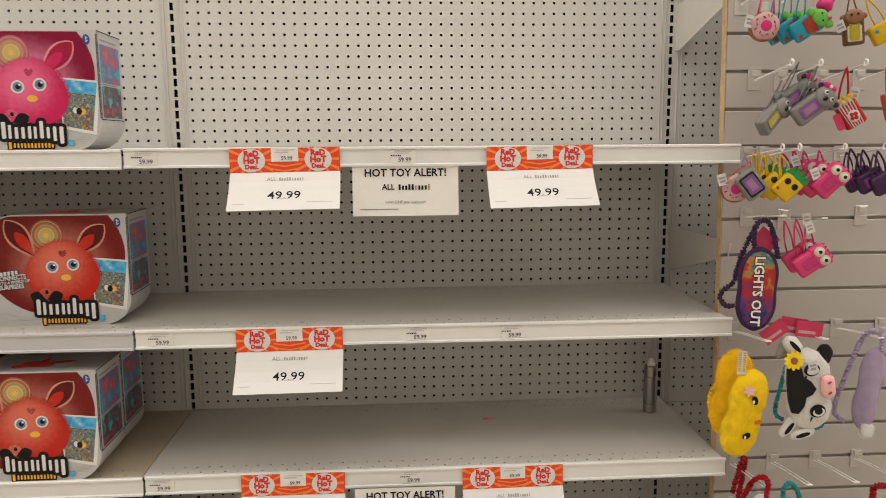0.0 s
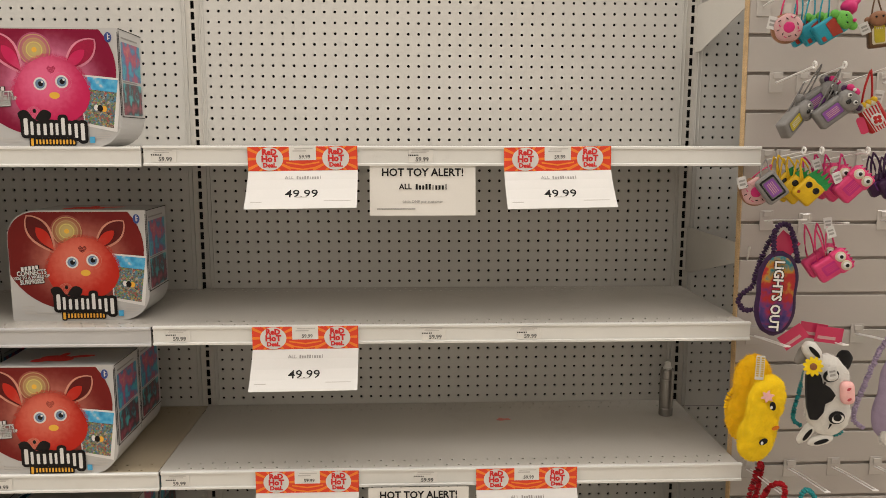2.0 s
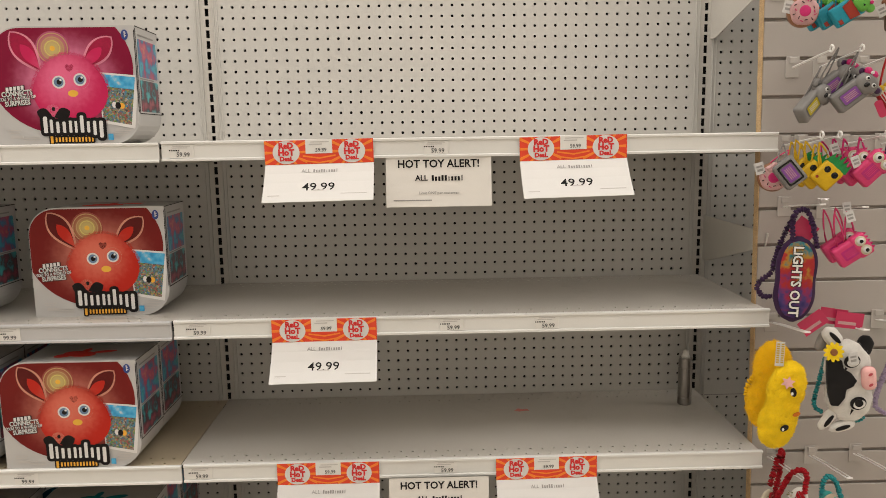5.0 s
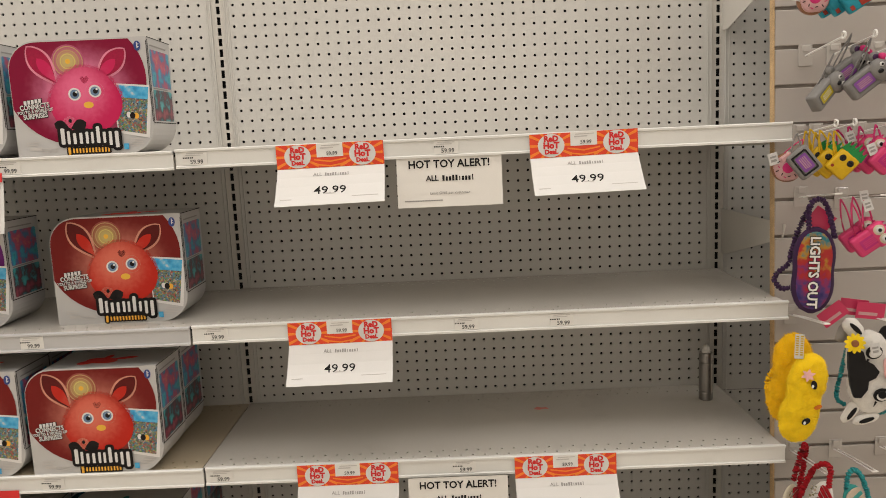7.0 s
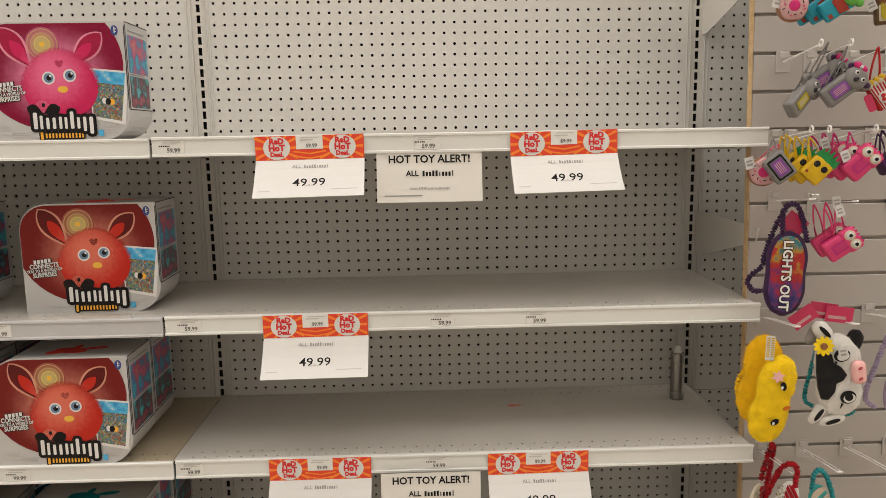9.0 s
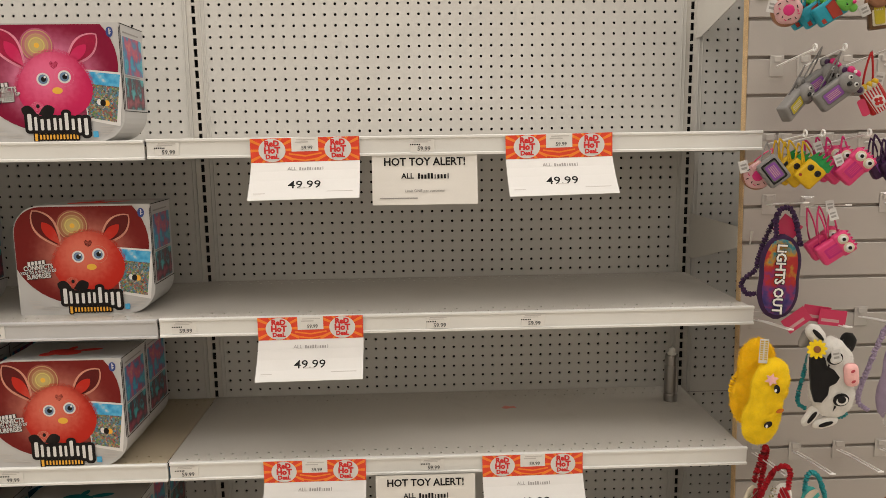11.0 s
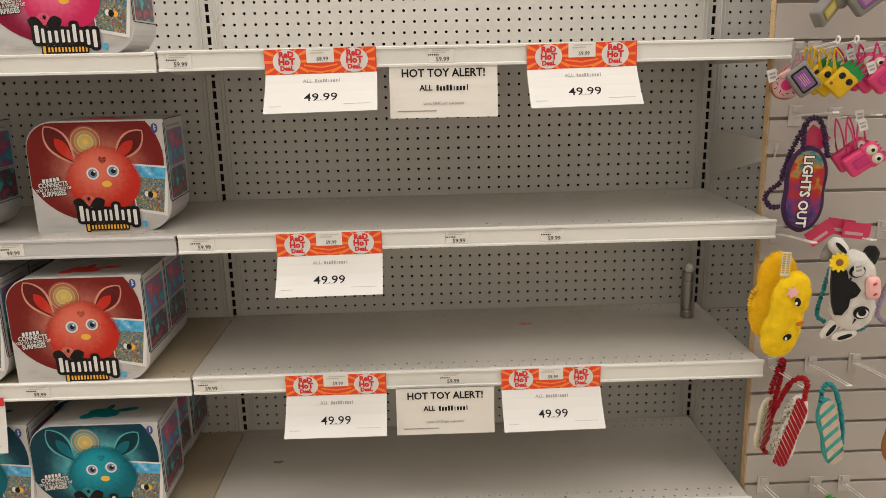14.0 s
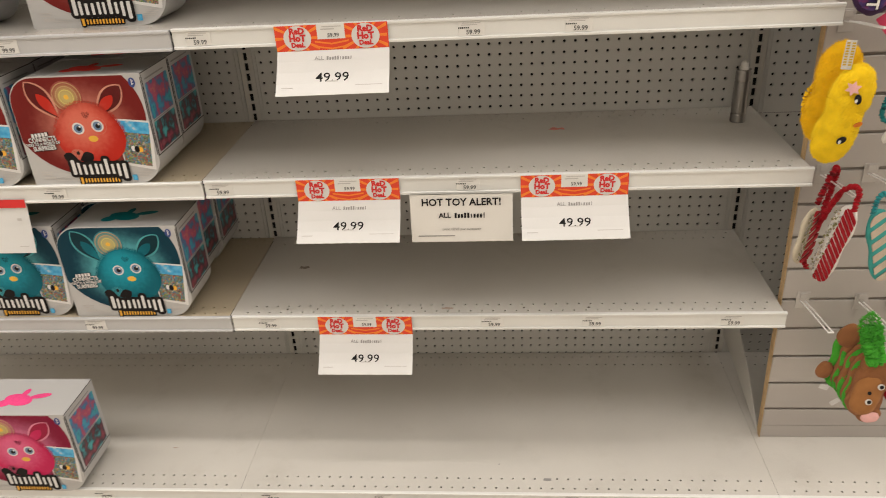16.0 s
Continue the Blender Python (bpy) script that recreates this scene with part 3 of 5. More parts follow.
    part("pale_disc", slab(oval(pc_[0], pc_[1], 0.014, 0.014), 0.0002, y=E4 - 0.0002), ear_light, b)
    bx, bz = px(356, 304)
    part("amber_spot", slab(oval(bx, bz, 0.010, 0.0065), 0.0002, y=E4 - 0.0004), BEAK, b)
    # tilted picture
    frame_pts = [px(468, 208), px(655, 226), px(625, 470), px(480, 440)]
    inner = [px(476, 216), px(640, 234), px(610, 452), px(484, 428)]
    sky = [px(476, 216), px(640, 234), px(632, 290), px(478, 272)]
    part("picture", slab(clip(frame_pts[::-1], face), 0.0002, y=E3 + 0.0001), PRINT_WHITE, b)
    part("picture", slab(clip(inner[::-1], face), 0.0002, y=E3 - 0.0001), PICTURE, b, "small printed street scene")
    part("picture", slab(clip(sky[::-1], face), 0.0002, y=E3 - 0.0003), SKY_PRINT, b)
    for u, v, ru, rv, mt in ((538, 358, 0.0045, 0.006, PRINT_WHITE), (572, 364, 0.0055, 0.006, LOGO_GOLD), (555, 362, 0.0055, 0.0065, LOGO_DARK)):
        ex, ez = px(u, v)
        part("picture_spot", slab(oval(ex, ez, ru, rv, 14), 0.0002, y=E3 - 0.0004 - (0.0002 if mt is LOGO_DARK else 0)), mt, b)
    # logo, as plain bars with a dark edge
    white_bars = ((212, 230, 408, 484), (241, 254, 422, 484), (269, 283, 432, 484), (298, 312, 432, 484), (327, 340, 428, 484), (352, 364, 430, 484), (378, 394, 405, 484), (408, 421, 432, 484), (436, 450, 430, 496), (464, 481, 430, 508))
    gold_bars = [(238, 250, 497, 533)] + [(260 + 15 * k, 268 + 15 * k, 504 - 5 * (k == 11), 526) for k in range(12)]
    for k, (rows_, edge, tint, name) in enumerate(((gold_bars, 7, LOGO_GOLD, "gold logo bars"), (white_bars, 15, PRINT_WHITE, "white logo bars with a black edge"))):
        dark_bm, light_bm = bmesh.new(), bmesh.new()
        for i, (u0, u1, v0, v1) in enumerate(rows_):
            (ax, az), (bx_, bz_) = px(u0 - edge, v1 + edge), px(u1 + edge, v0 - edge)
            r = 0.40 * min(bx_ - ax, bz_ - az)
            slab(rounded(ax, bx_, az, bz_, r, r, r, r, 4), 0.0002, dark_bm, y=E5 - 0.0002 - 0.00003 * i - 0.0008 * k)
            (ax, az), (bx_, bz_) = px(u0, v1), px(u1, v0)
            r = 0.32 * min(bx_ - ax, bz_ - az)
            slab(rounded(ax, bx_, az, bz_, r, r, r, r, 4), 0.0002, light_bm, y=E5 - 0.0006 - 0.0008 * k)
        part("logo_shape", dark_bm, LOGO_DARK, b, "black logo shape")
        part("logo_shape", light_bm, tint, b, name)
    for u0, v0, u1, v1, ft in ((256, 412, 186, 384, 0.34), (262, 412, 336, 384, 0.34)):
        part("logo_shape", slab(leafy(u0, v0, u1, v1, ft), 0.0003, y=E5 - 0.0001), LOGO_DARK, b)
    lx, lz = px(262, 374)
    part("logo_shape", slab(oval(lx, lz, 0.0034, 0.0042, 12), 0.0003, y=E5 - 0.0001), LOGO_DARK, b)
    # writing
    for word, v, sz in (("CONNECTS", 302, 0.0140), ("YOU TO A WORLD OF", 324, 0.0088), ("SURPRISES", 346, 0.0135)):
        q = px(104, v)
        part("lettering", lettering(word, sz, 0.075, 0.79), LOGO_DARK, b, at=pose(q[0] + 0.0006, E4, q[1] - 0.0006, 0, -5, 0))
        part("lettering", lettering(word, sz, 0.024, 0.80), PRINT_WHITE, b, at=pose(q[0], E4 - 0.0006, q[1], 0, -5, 0))
    rows = []
    for k in range(5):
        q = px(62 + 17 * k, 283 - 2 * k)
        rows.append((q[0], q[1], 12 / 650 * BOX_W, 18 / 540 * BOX_H))
    part("printed_bar", bars([(x + 0.0006, z - 0.0006, w + 0.0026, h + 0.0026) for x, z, w, h in rows]), LOGO_DARK, b, at=pose(0, E4, 0))
    part("printed_bar", bars(rows), PRINT_WHITE, b, at=pose(0, E4 - 0.0006, 0))
    rows = []
    for u, v, wd, ht in ((75, 470, 60, 5), (72, 482, 50, 5), (85, 500, 55, 14), (150, 500, 70, 3), (145, 508, 85, 3), (150, 516, 75, 3),
                         (565, 470, 62, 4), (568, 478, 70, 4), (560, 486, 60, 4), (562, 494, 66, 4), (545, 502, 55, 4)):
        q = px(u, v)
        rows.append((q[0], q[1], wd / 650 * BOX_W, ht / 540 * BOX_H))
    part("small_print", bars(rows), PALE_INK, b, at=pose(0, E1 - 0.0002, 0))
    q = px(512, 505)
    part("blue_mark", bars([(q[0], q[1], 0.010, 0.012)]), SKY_PRINT, b, at=pose(0, E5 - 0.0004, 0, 0, 0, 0))
    q = px(606, 42)
    part("blue_mark", slab(oval(q[0], q[1], 0.0068, 0.0098), 0.0003, y=E2), PRINT_BLUE, b, "dark blue oval mark")
    part("blue_mark", bars([(q[0], q[1] + 0.001, 0.0018, 0.012), (q[0] + 0.0015, q[1] + 0.003, 0.004, 0.0015), (q[0] + 0.0015, q[1] - 0.002, 0.004, 0.0015)]), PRINT_WHITE, b, at=pose(0, E2 - 0.0004, 0))
    # printed side: two panels with dark creases

    def side_panel(z0, z1, y0, y1, mat, off):
        bm = slab(rounded(y0, y1, z0, z1, 0.004, 0.004, 0.004, 0.004, 3), 0.0003)
        return part("side_print", bm, mat, b, at=pose(BOX_W + off, 0, 0, 0, 0, 90))

    side_panel(0.132, 0.206, 0.012, 0.118, SIDE_TOP, 0.0008)
    side_panel(0.064, 0.126, 0.012, 0.118, SIDE_LOW, 0.0008)
    part("small_print", bars([(0.06, 0.214, 0.09, 0.003), (0.055, 0.129, 0.08, 0.0025)]), GREY_INK, b, at=pose(BOX_W + 0.0008, 0, 0, 0, 0, 90))
    part("crease", bars([(0.0022, 0.142, 0.0022, 0.165)]), CARD_LINE, b, at=pose(BOX_W + 0.001, 0, 0, 0, 0, 90))
    part("crease", bars([(BOX_W - 0.0008, 0.142, 0.0014, 0.160)]), CARD_LINE, b, at=pose(0, -0.0009, 0))
    for z in (BOX_H - 0.0010, 0.060):
        part("crease", bars([(BOX_D / 2, z, BOX_D, 0.0016)]), CARD_LINE, b, at=pose(BOX_W + 0.001, 0, 0, 0, 0, 90))
    # splash of colour on the top
    lid = bmesh.new()
    for k, outline in enumerate((oval(0.145, 0.052, 0.036, 0.020, 20, -14), oval(0.118, 0.040, 0.020, 0.013, 14, 25), oval(0.192, 0.066, 0.024, 0.0085, 14, 14), oval(0.150, 0.078, 0.0075, 0.014, 12, -10))):
        slab(outline, 0.0003, lid, y=-0.00012 * k)
    part("top_print", lid, splash, b, "bright silhouette on the lid", at=pose(0, 0, BOX_H + 0.0006, -90, 0, 0))
    return b


# ground light and deep, figure light and deep, dark parts, lid splash, leaf rim
BOX_LOOKS = {
    "pink": ((0.80, 0.25, 0.42), (0.20, 0.002, 0.03), (0.72, 0.13, 0.26), (0.52, 0.014, 0.09), (0.30, 0.008, 0.045), (0.80, 0.07, 0.24), (0.62, 0.22, 0.31)),
    "red": ((0.56, 0.19, 0.14), (0.155, 0.010, 0.008), (0.64, 0.15, 0.10), (0.46, 0.020, 0.010), (0.09, 0.007, 0.006), (0.80, 0.05, 0.04), (0.54, 0.24, 0.17)),
    "teal": ((0.14, 0.56, 0.62), (0.0, 0.035, 0.06), (0.008, 0.29, 0.38), (0.0, 0.11, 0.15), (0.0, 0.025, 0.036), (0.0, 0.18, 0.21), (0.07, 0.32, 0.35)),
    "purple": ((0.30, 0.07, 0.34), (0.12, 0.010, 0.14), (0.32, 0.08, 0.36), (0.2, 0.02, 0.22), (0.08, 0.008, 0.09), (0.4, 0.05, 0.45), (0.4, 0.18, 0.44)),
}
BOX_LABELS = {
    "pink": "white toy carton with a pink round print, on a shelf",
    "red": "white toy carton with an orange-red round print, on a shelf",
    "teal": "white toy carton with a teal round print, on a shelf",
    "purple": "white toy carton with a purple round print, on a shelf",
}
MASTER = {}


def place_box(colour, x_left, y_front, z, turn=0.0):
    m = pose(x_left, y_front, z, 0, 0, turn)
    if colour in MASTER:
        b = copy_thing(MASTER[colour], m)
    else:
        g1, g2, f1, f2, dk, sp, rim = BOX_LOOKS[colour]
        plain = [material(colour + "_print", c, 0.5, vary=0.16, scale=14.0, grain=0.08, grain_scale=250.0, shine=0.2) for c in (dk, sp, rim)]
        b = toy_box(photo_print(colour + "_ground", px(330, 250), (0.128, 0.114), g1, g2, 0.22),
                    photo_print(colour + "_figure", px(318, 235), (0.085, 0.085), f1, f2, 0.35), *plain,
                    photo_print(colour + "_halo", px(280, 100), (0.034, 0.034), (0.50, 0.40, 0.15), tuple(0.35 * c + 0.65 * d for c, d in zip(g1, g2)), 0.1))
        b.matrix_basis = m
        MASTER[colour] = b
    return tagged(b, BOX_LABELS[colour], "toy box", "boxed toys on the shelves")


S1, S2, S3, S4 = [z - 0.002 for z in SHELVES]
place_box("pink", -0.934, -0.362, S1, 1.0)
place_box("teal", -1.236, -0.355, S1)
place_box("red", -0.911, -0.330, S2, 1.0)
place_box("purple", -1.281, -0.335, S2)
place_box("red", -0.966, -0.396, S3, 0.0)
place_box("red", -0.968, -0.258, S3, 0.0)
place_box("red", -1.262, -0.262, S3)
place_box("red", -1.258, -0.398, S3)
place_box("teal", -0.970, -0.392, S4, 0.0)
place_box("teal", -0.990, -0.261, S4, 0.0)
place_box("teal", -0.984, -0.130, S4, 0.0)
place_box("teal", -1.252, -0.386, S4)
place_box("teal", -1.252, -0.250, S4)
place_box("pink", -1.250, -0.552, BASE_Z, 0.0)


# ---- signs and price labels ----
def body_bend(w, h_top, v_drop, out):
    """A sheet that lies on the rail and then leans out below it."""
    bm = bmesh.new()
    prof = [(0, 0), (0, -h_top)]
    for i in range(1, 5):
        f = i / 4
        prof.append((-out * (0.75 * f + 0.25 * f * f), -h_top - v_drop * f))
    rows = []
    for y, z in prof:
        rows.append([bm.verts.new((-w / 2, y, z)), bm.verts.new((w / 2, y, z)), bm.verts.new((w / 2, y + 0.0006, z)), bm.verts.new((-w / 2, y + 0.0006, z))])
    for a, b in zip(rows, rows[1:]):
        for i in range(4):
            bm.faces.new((a[i], a[(i + 1) % 4], b[(i + 1) % 4], b[i]))
    bm.faces.new(rows[0])
    bm.faces.new(rows[-1][::-1])
    bmesh.ops.recalc_face_normals(bm, faces=bm.faces[:])
    return bm


def deal_sign():
    w, ht, drop, out = 0.212, 0.0465, 0.0690, 0.058
    s = tagged(part("sale_sign", body_bend(w, ht, drop, out), PAPER), "", "sale sign")
    win = [(-w / 2, -ht), (w / 2, -ht), (w / 2, 0), (-w / 2, 0)]
    part("header_print", slab(win, 0.0003, y=-0.0006), SIGN_RED, s, "red header with orange rays")
    rays = bmesh.new()
    for cx in (-0.064, 0.064):
        near = [(max(-w / 2, cx - 0.045), -ht), (min(w / 2, cx + 0.040), -ht), (min(w / 2, cx + 0.040), 0), (max(-w / 2, cx - 0.045), 0)]
        for k in range(14):
            a = radians(k * 360 / 14)
            tri = [(cx + 0.018 * math.cos(a - 0.10), -0.023 + 0.018 * math.sin(a - 0.10)), (cx + 0.06 * math.cos(a - 0.06), -0.023 + 0.06 * math.sin(a - 0.06)),
                   (cx + 0.06 * math.cos(a + 0.06), -0.023 + 0.06 * math.sin(a + 0.06)), (cx + 0.018 * math.cos(a + 0.10), -0.023 + 0.018 * math.sin(a + 0.10))]
            c = clip(tri, near)
            if len(c) > 2:
                slab(c, 0.0002, rays, y=-0.0009)
    for k, zz in enumerate((-0.032, -0.041)):
        slab([(-0.032, zz), (0, zz - 0.005), (0.032, zz), (0.032, zz + 0.003), (0, zz - 0.002), (-0.032, zz + 0.003)], 0.0002, rays, y=-0.0011)
    part("ray_print", rays, SIGN_ORANGE, s)
    for cx in (-0.064, 0.064):
        part("roundel", slab(oval(cx, -0.0232, 0.0262, 0.0226, 28), 0.0003, y=-0.0014), PAPER, s)
        for word, zz, sz in (("ReD", -0.0105, 0.0178), ("HoT", -0.0236, 0.0190), ("DeaL", -0.0358, 0.0138)):
            part("lettering", lettering(word, sz * 0.86, 0.055, 1.02), LETTER_RED, s, at=pose(cx, -0.0019, zz))
    part("price_window", bars([(0, -0.013, 0.052, 0.027)]), LABEL, s, at=pose(0, -0.0014, 0))
    part("lettering", lettering("59.99", 0.0100, 0.010), PRICE_INK, s, at=pose(0.004, -0.0019, -0.0200))
    part("small_print", bars([(0.002, -0.004, 0.036, 0.0016), (-0.006, -0.0085, 0.026, 0.0022)]), PALE_INK, s, at=pose(0, -0.0019, 0))
    lean = math.degrees(math.atan2(out, drop))
    # distance down the leaning sheet
    L = math.hypot(drop, out)

    def on(u, d):
        f = d / L
        y = -out * (0.75 * f + 0.25 * f * f)
        return pose(u, y - 0.0008, -ht - drop * f, -lean + 2, 0, 0)

    part("lettering", lettering("ALL", 0.0105, 0.0), GREY_INK, s, at=on(-0.026, 0.0170))
    part("printed_bar", word_bars(0.049, 0.0072, 0.0056), GREY_INK, s, at=on(0.012, 0.0170))
    part("lettering", lettering("49.99", 0.0250, 0.004, 1.15), INK, s, at=on(0, 0.0565))
    part("small_print", bars([(0, 0, 0.022, 0.0022)]), PALE_INK, s, at=on(0.0, 0.0635))
    part("small_print", bars([(0, 0, 0.022, 0.0016), (-0.004, -0.004, 0.014, 0.0012)]), PALE_INK, s, at=on(-0.085, 0.0745))
    part("small_print", bars([(0, 0, 0.05, 0.0012)]), PALE_INK, s, at=on(0.068, 0.0725))
    return s


def alert_sign():
    w, h = 0.208, 0.100
    s = tagged(part("alert_sign", body_bend(w, 0.004, h - 0.004, 0.012), GREY_PAPER), "", "notice")
    tilt = -math.degrees(math.atan2(0.012, h)) + 1

    def on(u, d):
        f = max(0, d - 0.004) / (h - 0.004)
        return pose(u, -0.012 * (0.75 * f + 0.25 * f * f) - 0.0009, -d, tilt, 0, 0)

    part("lettering", lettering("HOT TOY ALERT!", 0.0212, 0.024, 0.97), INK, s, at=on(0, 0.0165))
    part("lettering", lettering("ALL", 0.0150, 0.022), INK, s, at=on(-0.034, 0.044))
    part("printed_bar", word_bars(0.064, 0.0110, 0.0084), INK, s, at=on(0.017, 0.044))
    part("lettering", lettering("Limit ONE per customer", 0.0078, 0.0), GREY_INK, s, at=on(0, 0.073))
    part("small_print", bars([(0, 0, 0.075, 0.002)]), GREY_INK, s, at=on(-0.052, 0.087))
    return s


deals = []
for x, z, roll in ((-0.2955, 0, -0.8), (0.2035, 0, -1.0), (-0.299, 1, -0.5), (-0.302, 2, 0.0), (0.154, 2, -0.6), (-0.2995, 3, 0.2)):
    m = pose(x, -DEPTH - 0.0055, SHELVES[z] + 0.0008, 0, roll, 0)
    if not deals:
        d = deal_sign()
        d.matrix_basis = m
    else:
        d = copy_thing(deals[0], m)
    deals.append(tagged(d, "white paper sale sign with red header on a price rail", "sale sign", "sale signs on the rails"))
alert = alert_sign()
alert.matrix_basis = pose(-0.062, -DEPTH - 0.001, SHELVES[0] - 0.0335)
tagged(alert, "grey-white paper notice in black capitals hung under a rail", "notice", "toy alert notices")
tagged(copy_thing(alert, pose(-0.072, -DEPTH - 0.013, SHELVES[2] - 0.0345)), "grey-white paper notice in black capitals hung under a rail", "notice", "toy alert notices")

side_sign = tagged(part("price_card", body_bend(0.26, 0.004, 0.116, 0.02), PAPER, at=pose(-1.128, -DEPTH - 0.002, SHELVES[2] - 0.028)), "white price card with a red band under a rail", "price card", "price cards")
part("red_band", bars([(0, -0.010, 0.26, 0.018)]), LETTER_RED, side_sign, at=pose(0, -0.0035, 0, -6, 0, 0))
part("printed_bar", bars([(0.112, -0.044, 0.010, 0.006), (0.110, -0.104, 0.020, 0.0015)]), PALE_INK, side_sign, at=pose(0, -0.0055, 0, -9.5, 0, 0))
card2 = copy_thing(side_sign, pose(-1.078, -DEPTH - 0.002, SHELVES[0] - 0.028))
tagged(card2, "white price card with a red band under a rail", "price card", "price cards")


def price_label(x, y, z, price):
    lb = tagged(part("price_label", block(-0.024, 0.024, 0, 0.0008, -0.013, 0.013, 0.0003), LABEL, at=pose(x, y, z, 0, random.uniform(-1, 1), 0)),
                "small white paper shelf price label in a rail", "price label", "shelf price labels")
    part("lettering", lettering(price, 0.0118, 0.012), PRICE_INK, lb, at=pose(0.003, -0.0006, -0.0068))
    part("small_print", bars([(0, 0.010, 0.034, 0.0016), (-0.004, 0.0065, 0.030, 0.0013)]), PALE_INK, lb, at=pose(0, -0.0006, 0))
    part("barcode", bars([(-0.023 + 0.0035 * i, 0.0015, 0.0022, 0.0024) for i in range(6)]), INK, lb, at=pose(0, -0.0006, 0))
    return lb


for i, x in ((0, -0.563), (0, -0.066), (1, -0.553), (1, -0.040), (1, 0.154), (2, -0.568), (2, -0.057), (3, -0.519), (3, -0.014), (3, 0.206), (3, 0.502)):
    price_label(x, -DEPTH - 0.0018, SHELVES[i] - 0.0175, "59.99")
for i, x in ((0, -0.935), (1, -0.933), (2, -0.926), (3, -0.929)):
    price_label(x, -DEPTH - 0.0018, SHELVES[i] - 0.0195, "99.99")
for x in (-0.941, -0.535, -0.268, 0.161, 0.394):
    price_label(x, BASE_Y - 0.0018, BASE_Z - 0.0140, "99.99" if x < -0.9 else "59.99")

# ---- metal tube standing on the shelf ----
cyl = empty("metal_canister", pose(0.547, -0.107, SHELVES[2]) @ Matrix.Diagonal((0.94, 0.94, 1.09, 1)), "dull grey metal canister with a pointed cap standing on the shelf", "canister")
part("body", lathe([(0.0, 0), (0.017, 0), (0.018, 0.002), (0.018, 0.016), (0.0172, 0.018), (0.0172, 0.020), (0.018, 0.022), (0.018, 0.084), (0.0172, 0.0855), (0.0172, 0.0875), (0.018, 0.089), (0.018, 0.103), (0.0165, 0.107), (0.0165, 0.109)][1:], 28), STEEL, cyl, smooth=False)
part("cap", lathe([(0.0110, 0.109), (0.0110, 0.113), (0.0085, 0.116), (0.0078, 0.123), (0.004, 0.126)], 20), LABEL, cyl, "pale plastic nozzle cap")


# ---- hooks on the slatwall ----
WIRE = material("white_wire", (0.78, 0.77, 0.75), 0.3, vary=0.02)
CLEAR = material("clear_plastic", (0.47, 0.44, 0.41), 0.12, vary=0.01, coat=0.5)


def hook(x, z, double=False, reach=0.152, rise=0.018):
    h = empty("display_hook", pose(x, SLAT_Y, z), "white wire display hook in a clear plastic slatwall plate", "display hook", "slatwall hooks")
    part("plate", block(-0.014, 0.014, -0.0022, -0.0005, -0.020, 0.022, 0.0006), CLEAR, h, "clear plastic plate")
    part("catch", block(-0.008, 0.008, -0.006, -0.0035, 0.008, 0.020, 0.001), CLEAR, h)
    if double:
        for dx in (-0.0045, 0.0045):
            part("wire", tube_along([(dx, -0.003, 0), (dx, -0.05, rise * 0.4), (dx, -reach, rise)], 0.0014), WIRE, h)
        part("tip", block(-0.0062, 0.0062, -reach - 0.0016, -reach + 0.0012, rise - 0.0014, rise + 0.0018, 0.0006), WIRE, h)
    else:
        part("wire", tube_along([(0, -0.003, 0), (0, -0.07, rise * 0.5), (0, -reach + 0.012, rise)], 0.0021), WIRE, h)
        ring = [(0.0, -reach + 0.006 * math.cos(a) + 0.004, rise + 0.0035 + 0.006 * math.sin(a)) for a in [2 * math.pi * i / 12 for i in range(12)]]
        part("tip", tube_along(ring, 0.0019, 5, closed=True), WIRE, h)
    return h


for x, z in ((0.622, 1.826), (0.705, 1.830), (0.788, 1.830), (0.657, 1.676), (0.713, 1.676), (0.800, 1.676), (0.880, 1.676), (0.682, 1.520), (0.770, 1.520), (0.850, 1.520)):
    hook(x, z)
hook(0.648, 1.520)
for x, z in ((0.655, 1.394), (0.737, 1.388), (0.905, 1.394), (0.640, 1.148), (0.755, 1.150), (0.868, 1.150),
             (0.650, 0.848), (0.742, 0.848), (0.840, 0.850), (0.935, 0.850), (0.660, 0.552), (0.783, 0.548)):
    hook(x, z, True)


# ---- small helpers for hanging goods ----
CASE = 0.82
def plastic(name, c, rough=0.45):
    return material(name, tuple(0.68 * v for v in c), rough, vary=0.10, scale=40.0, grain=0.05, shine=0.3)


TEAL_S, GREEN_S = plastic("teal_silicone", (0.02, 0.36, 0.48)), plastic("green_silicone", (0.16, 0.52, 0.08))
POT_S, PINK_S = plastic("terracotta_silicone", (0.38, 0.04, 0.02)), plastic("pink_silicone", (0.84, 0.065, 0.22))
HOT_S, GREY_S = plastic("hot_pink_silicone", (0.72, 0.03, 0.20)), plastic("grey_silicone", (0.27, 0.26, 0.25))
GREY_D, BROWN_S = plastic("dark_grey_silicone", (0.15, 0.145, 0.14)), plastic("brown_silicone", (0.16, 0.085, 0.035))
YEL_S, LEAF_S = plastic("yellow_silicone", (0.80, 0.50, 0.01)), plastic("leaf_silicone", (0.02, 0.30, 0.07))
RED_S, ORANGE_S = plastic("red_silicone", (0.55, 0.02, 0.02)), plastic("orange_silicone", (0.7, 0.10, 0.02))
PURP_S, ICING = plastic("purple_silicone", (0.06, 0.018, 0.075)), plastic("icing_pink", (0.72, 0.42, 0.42))
DOUGH, CREAM_S = plastic("dough_brown", (0.35, 0.16, 0.08)), plastic("cream_silicone", (0.75, 0.68, 0.5))
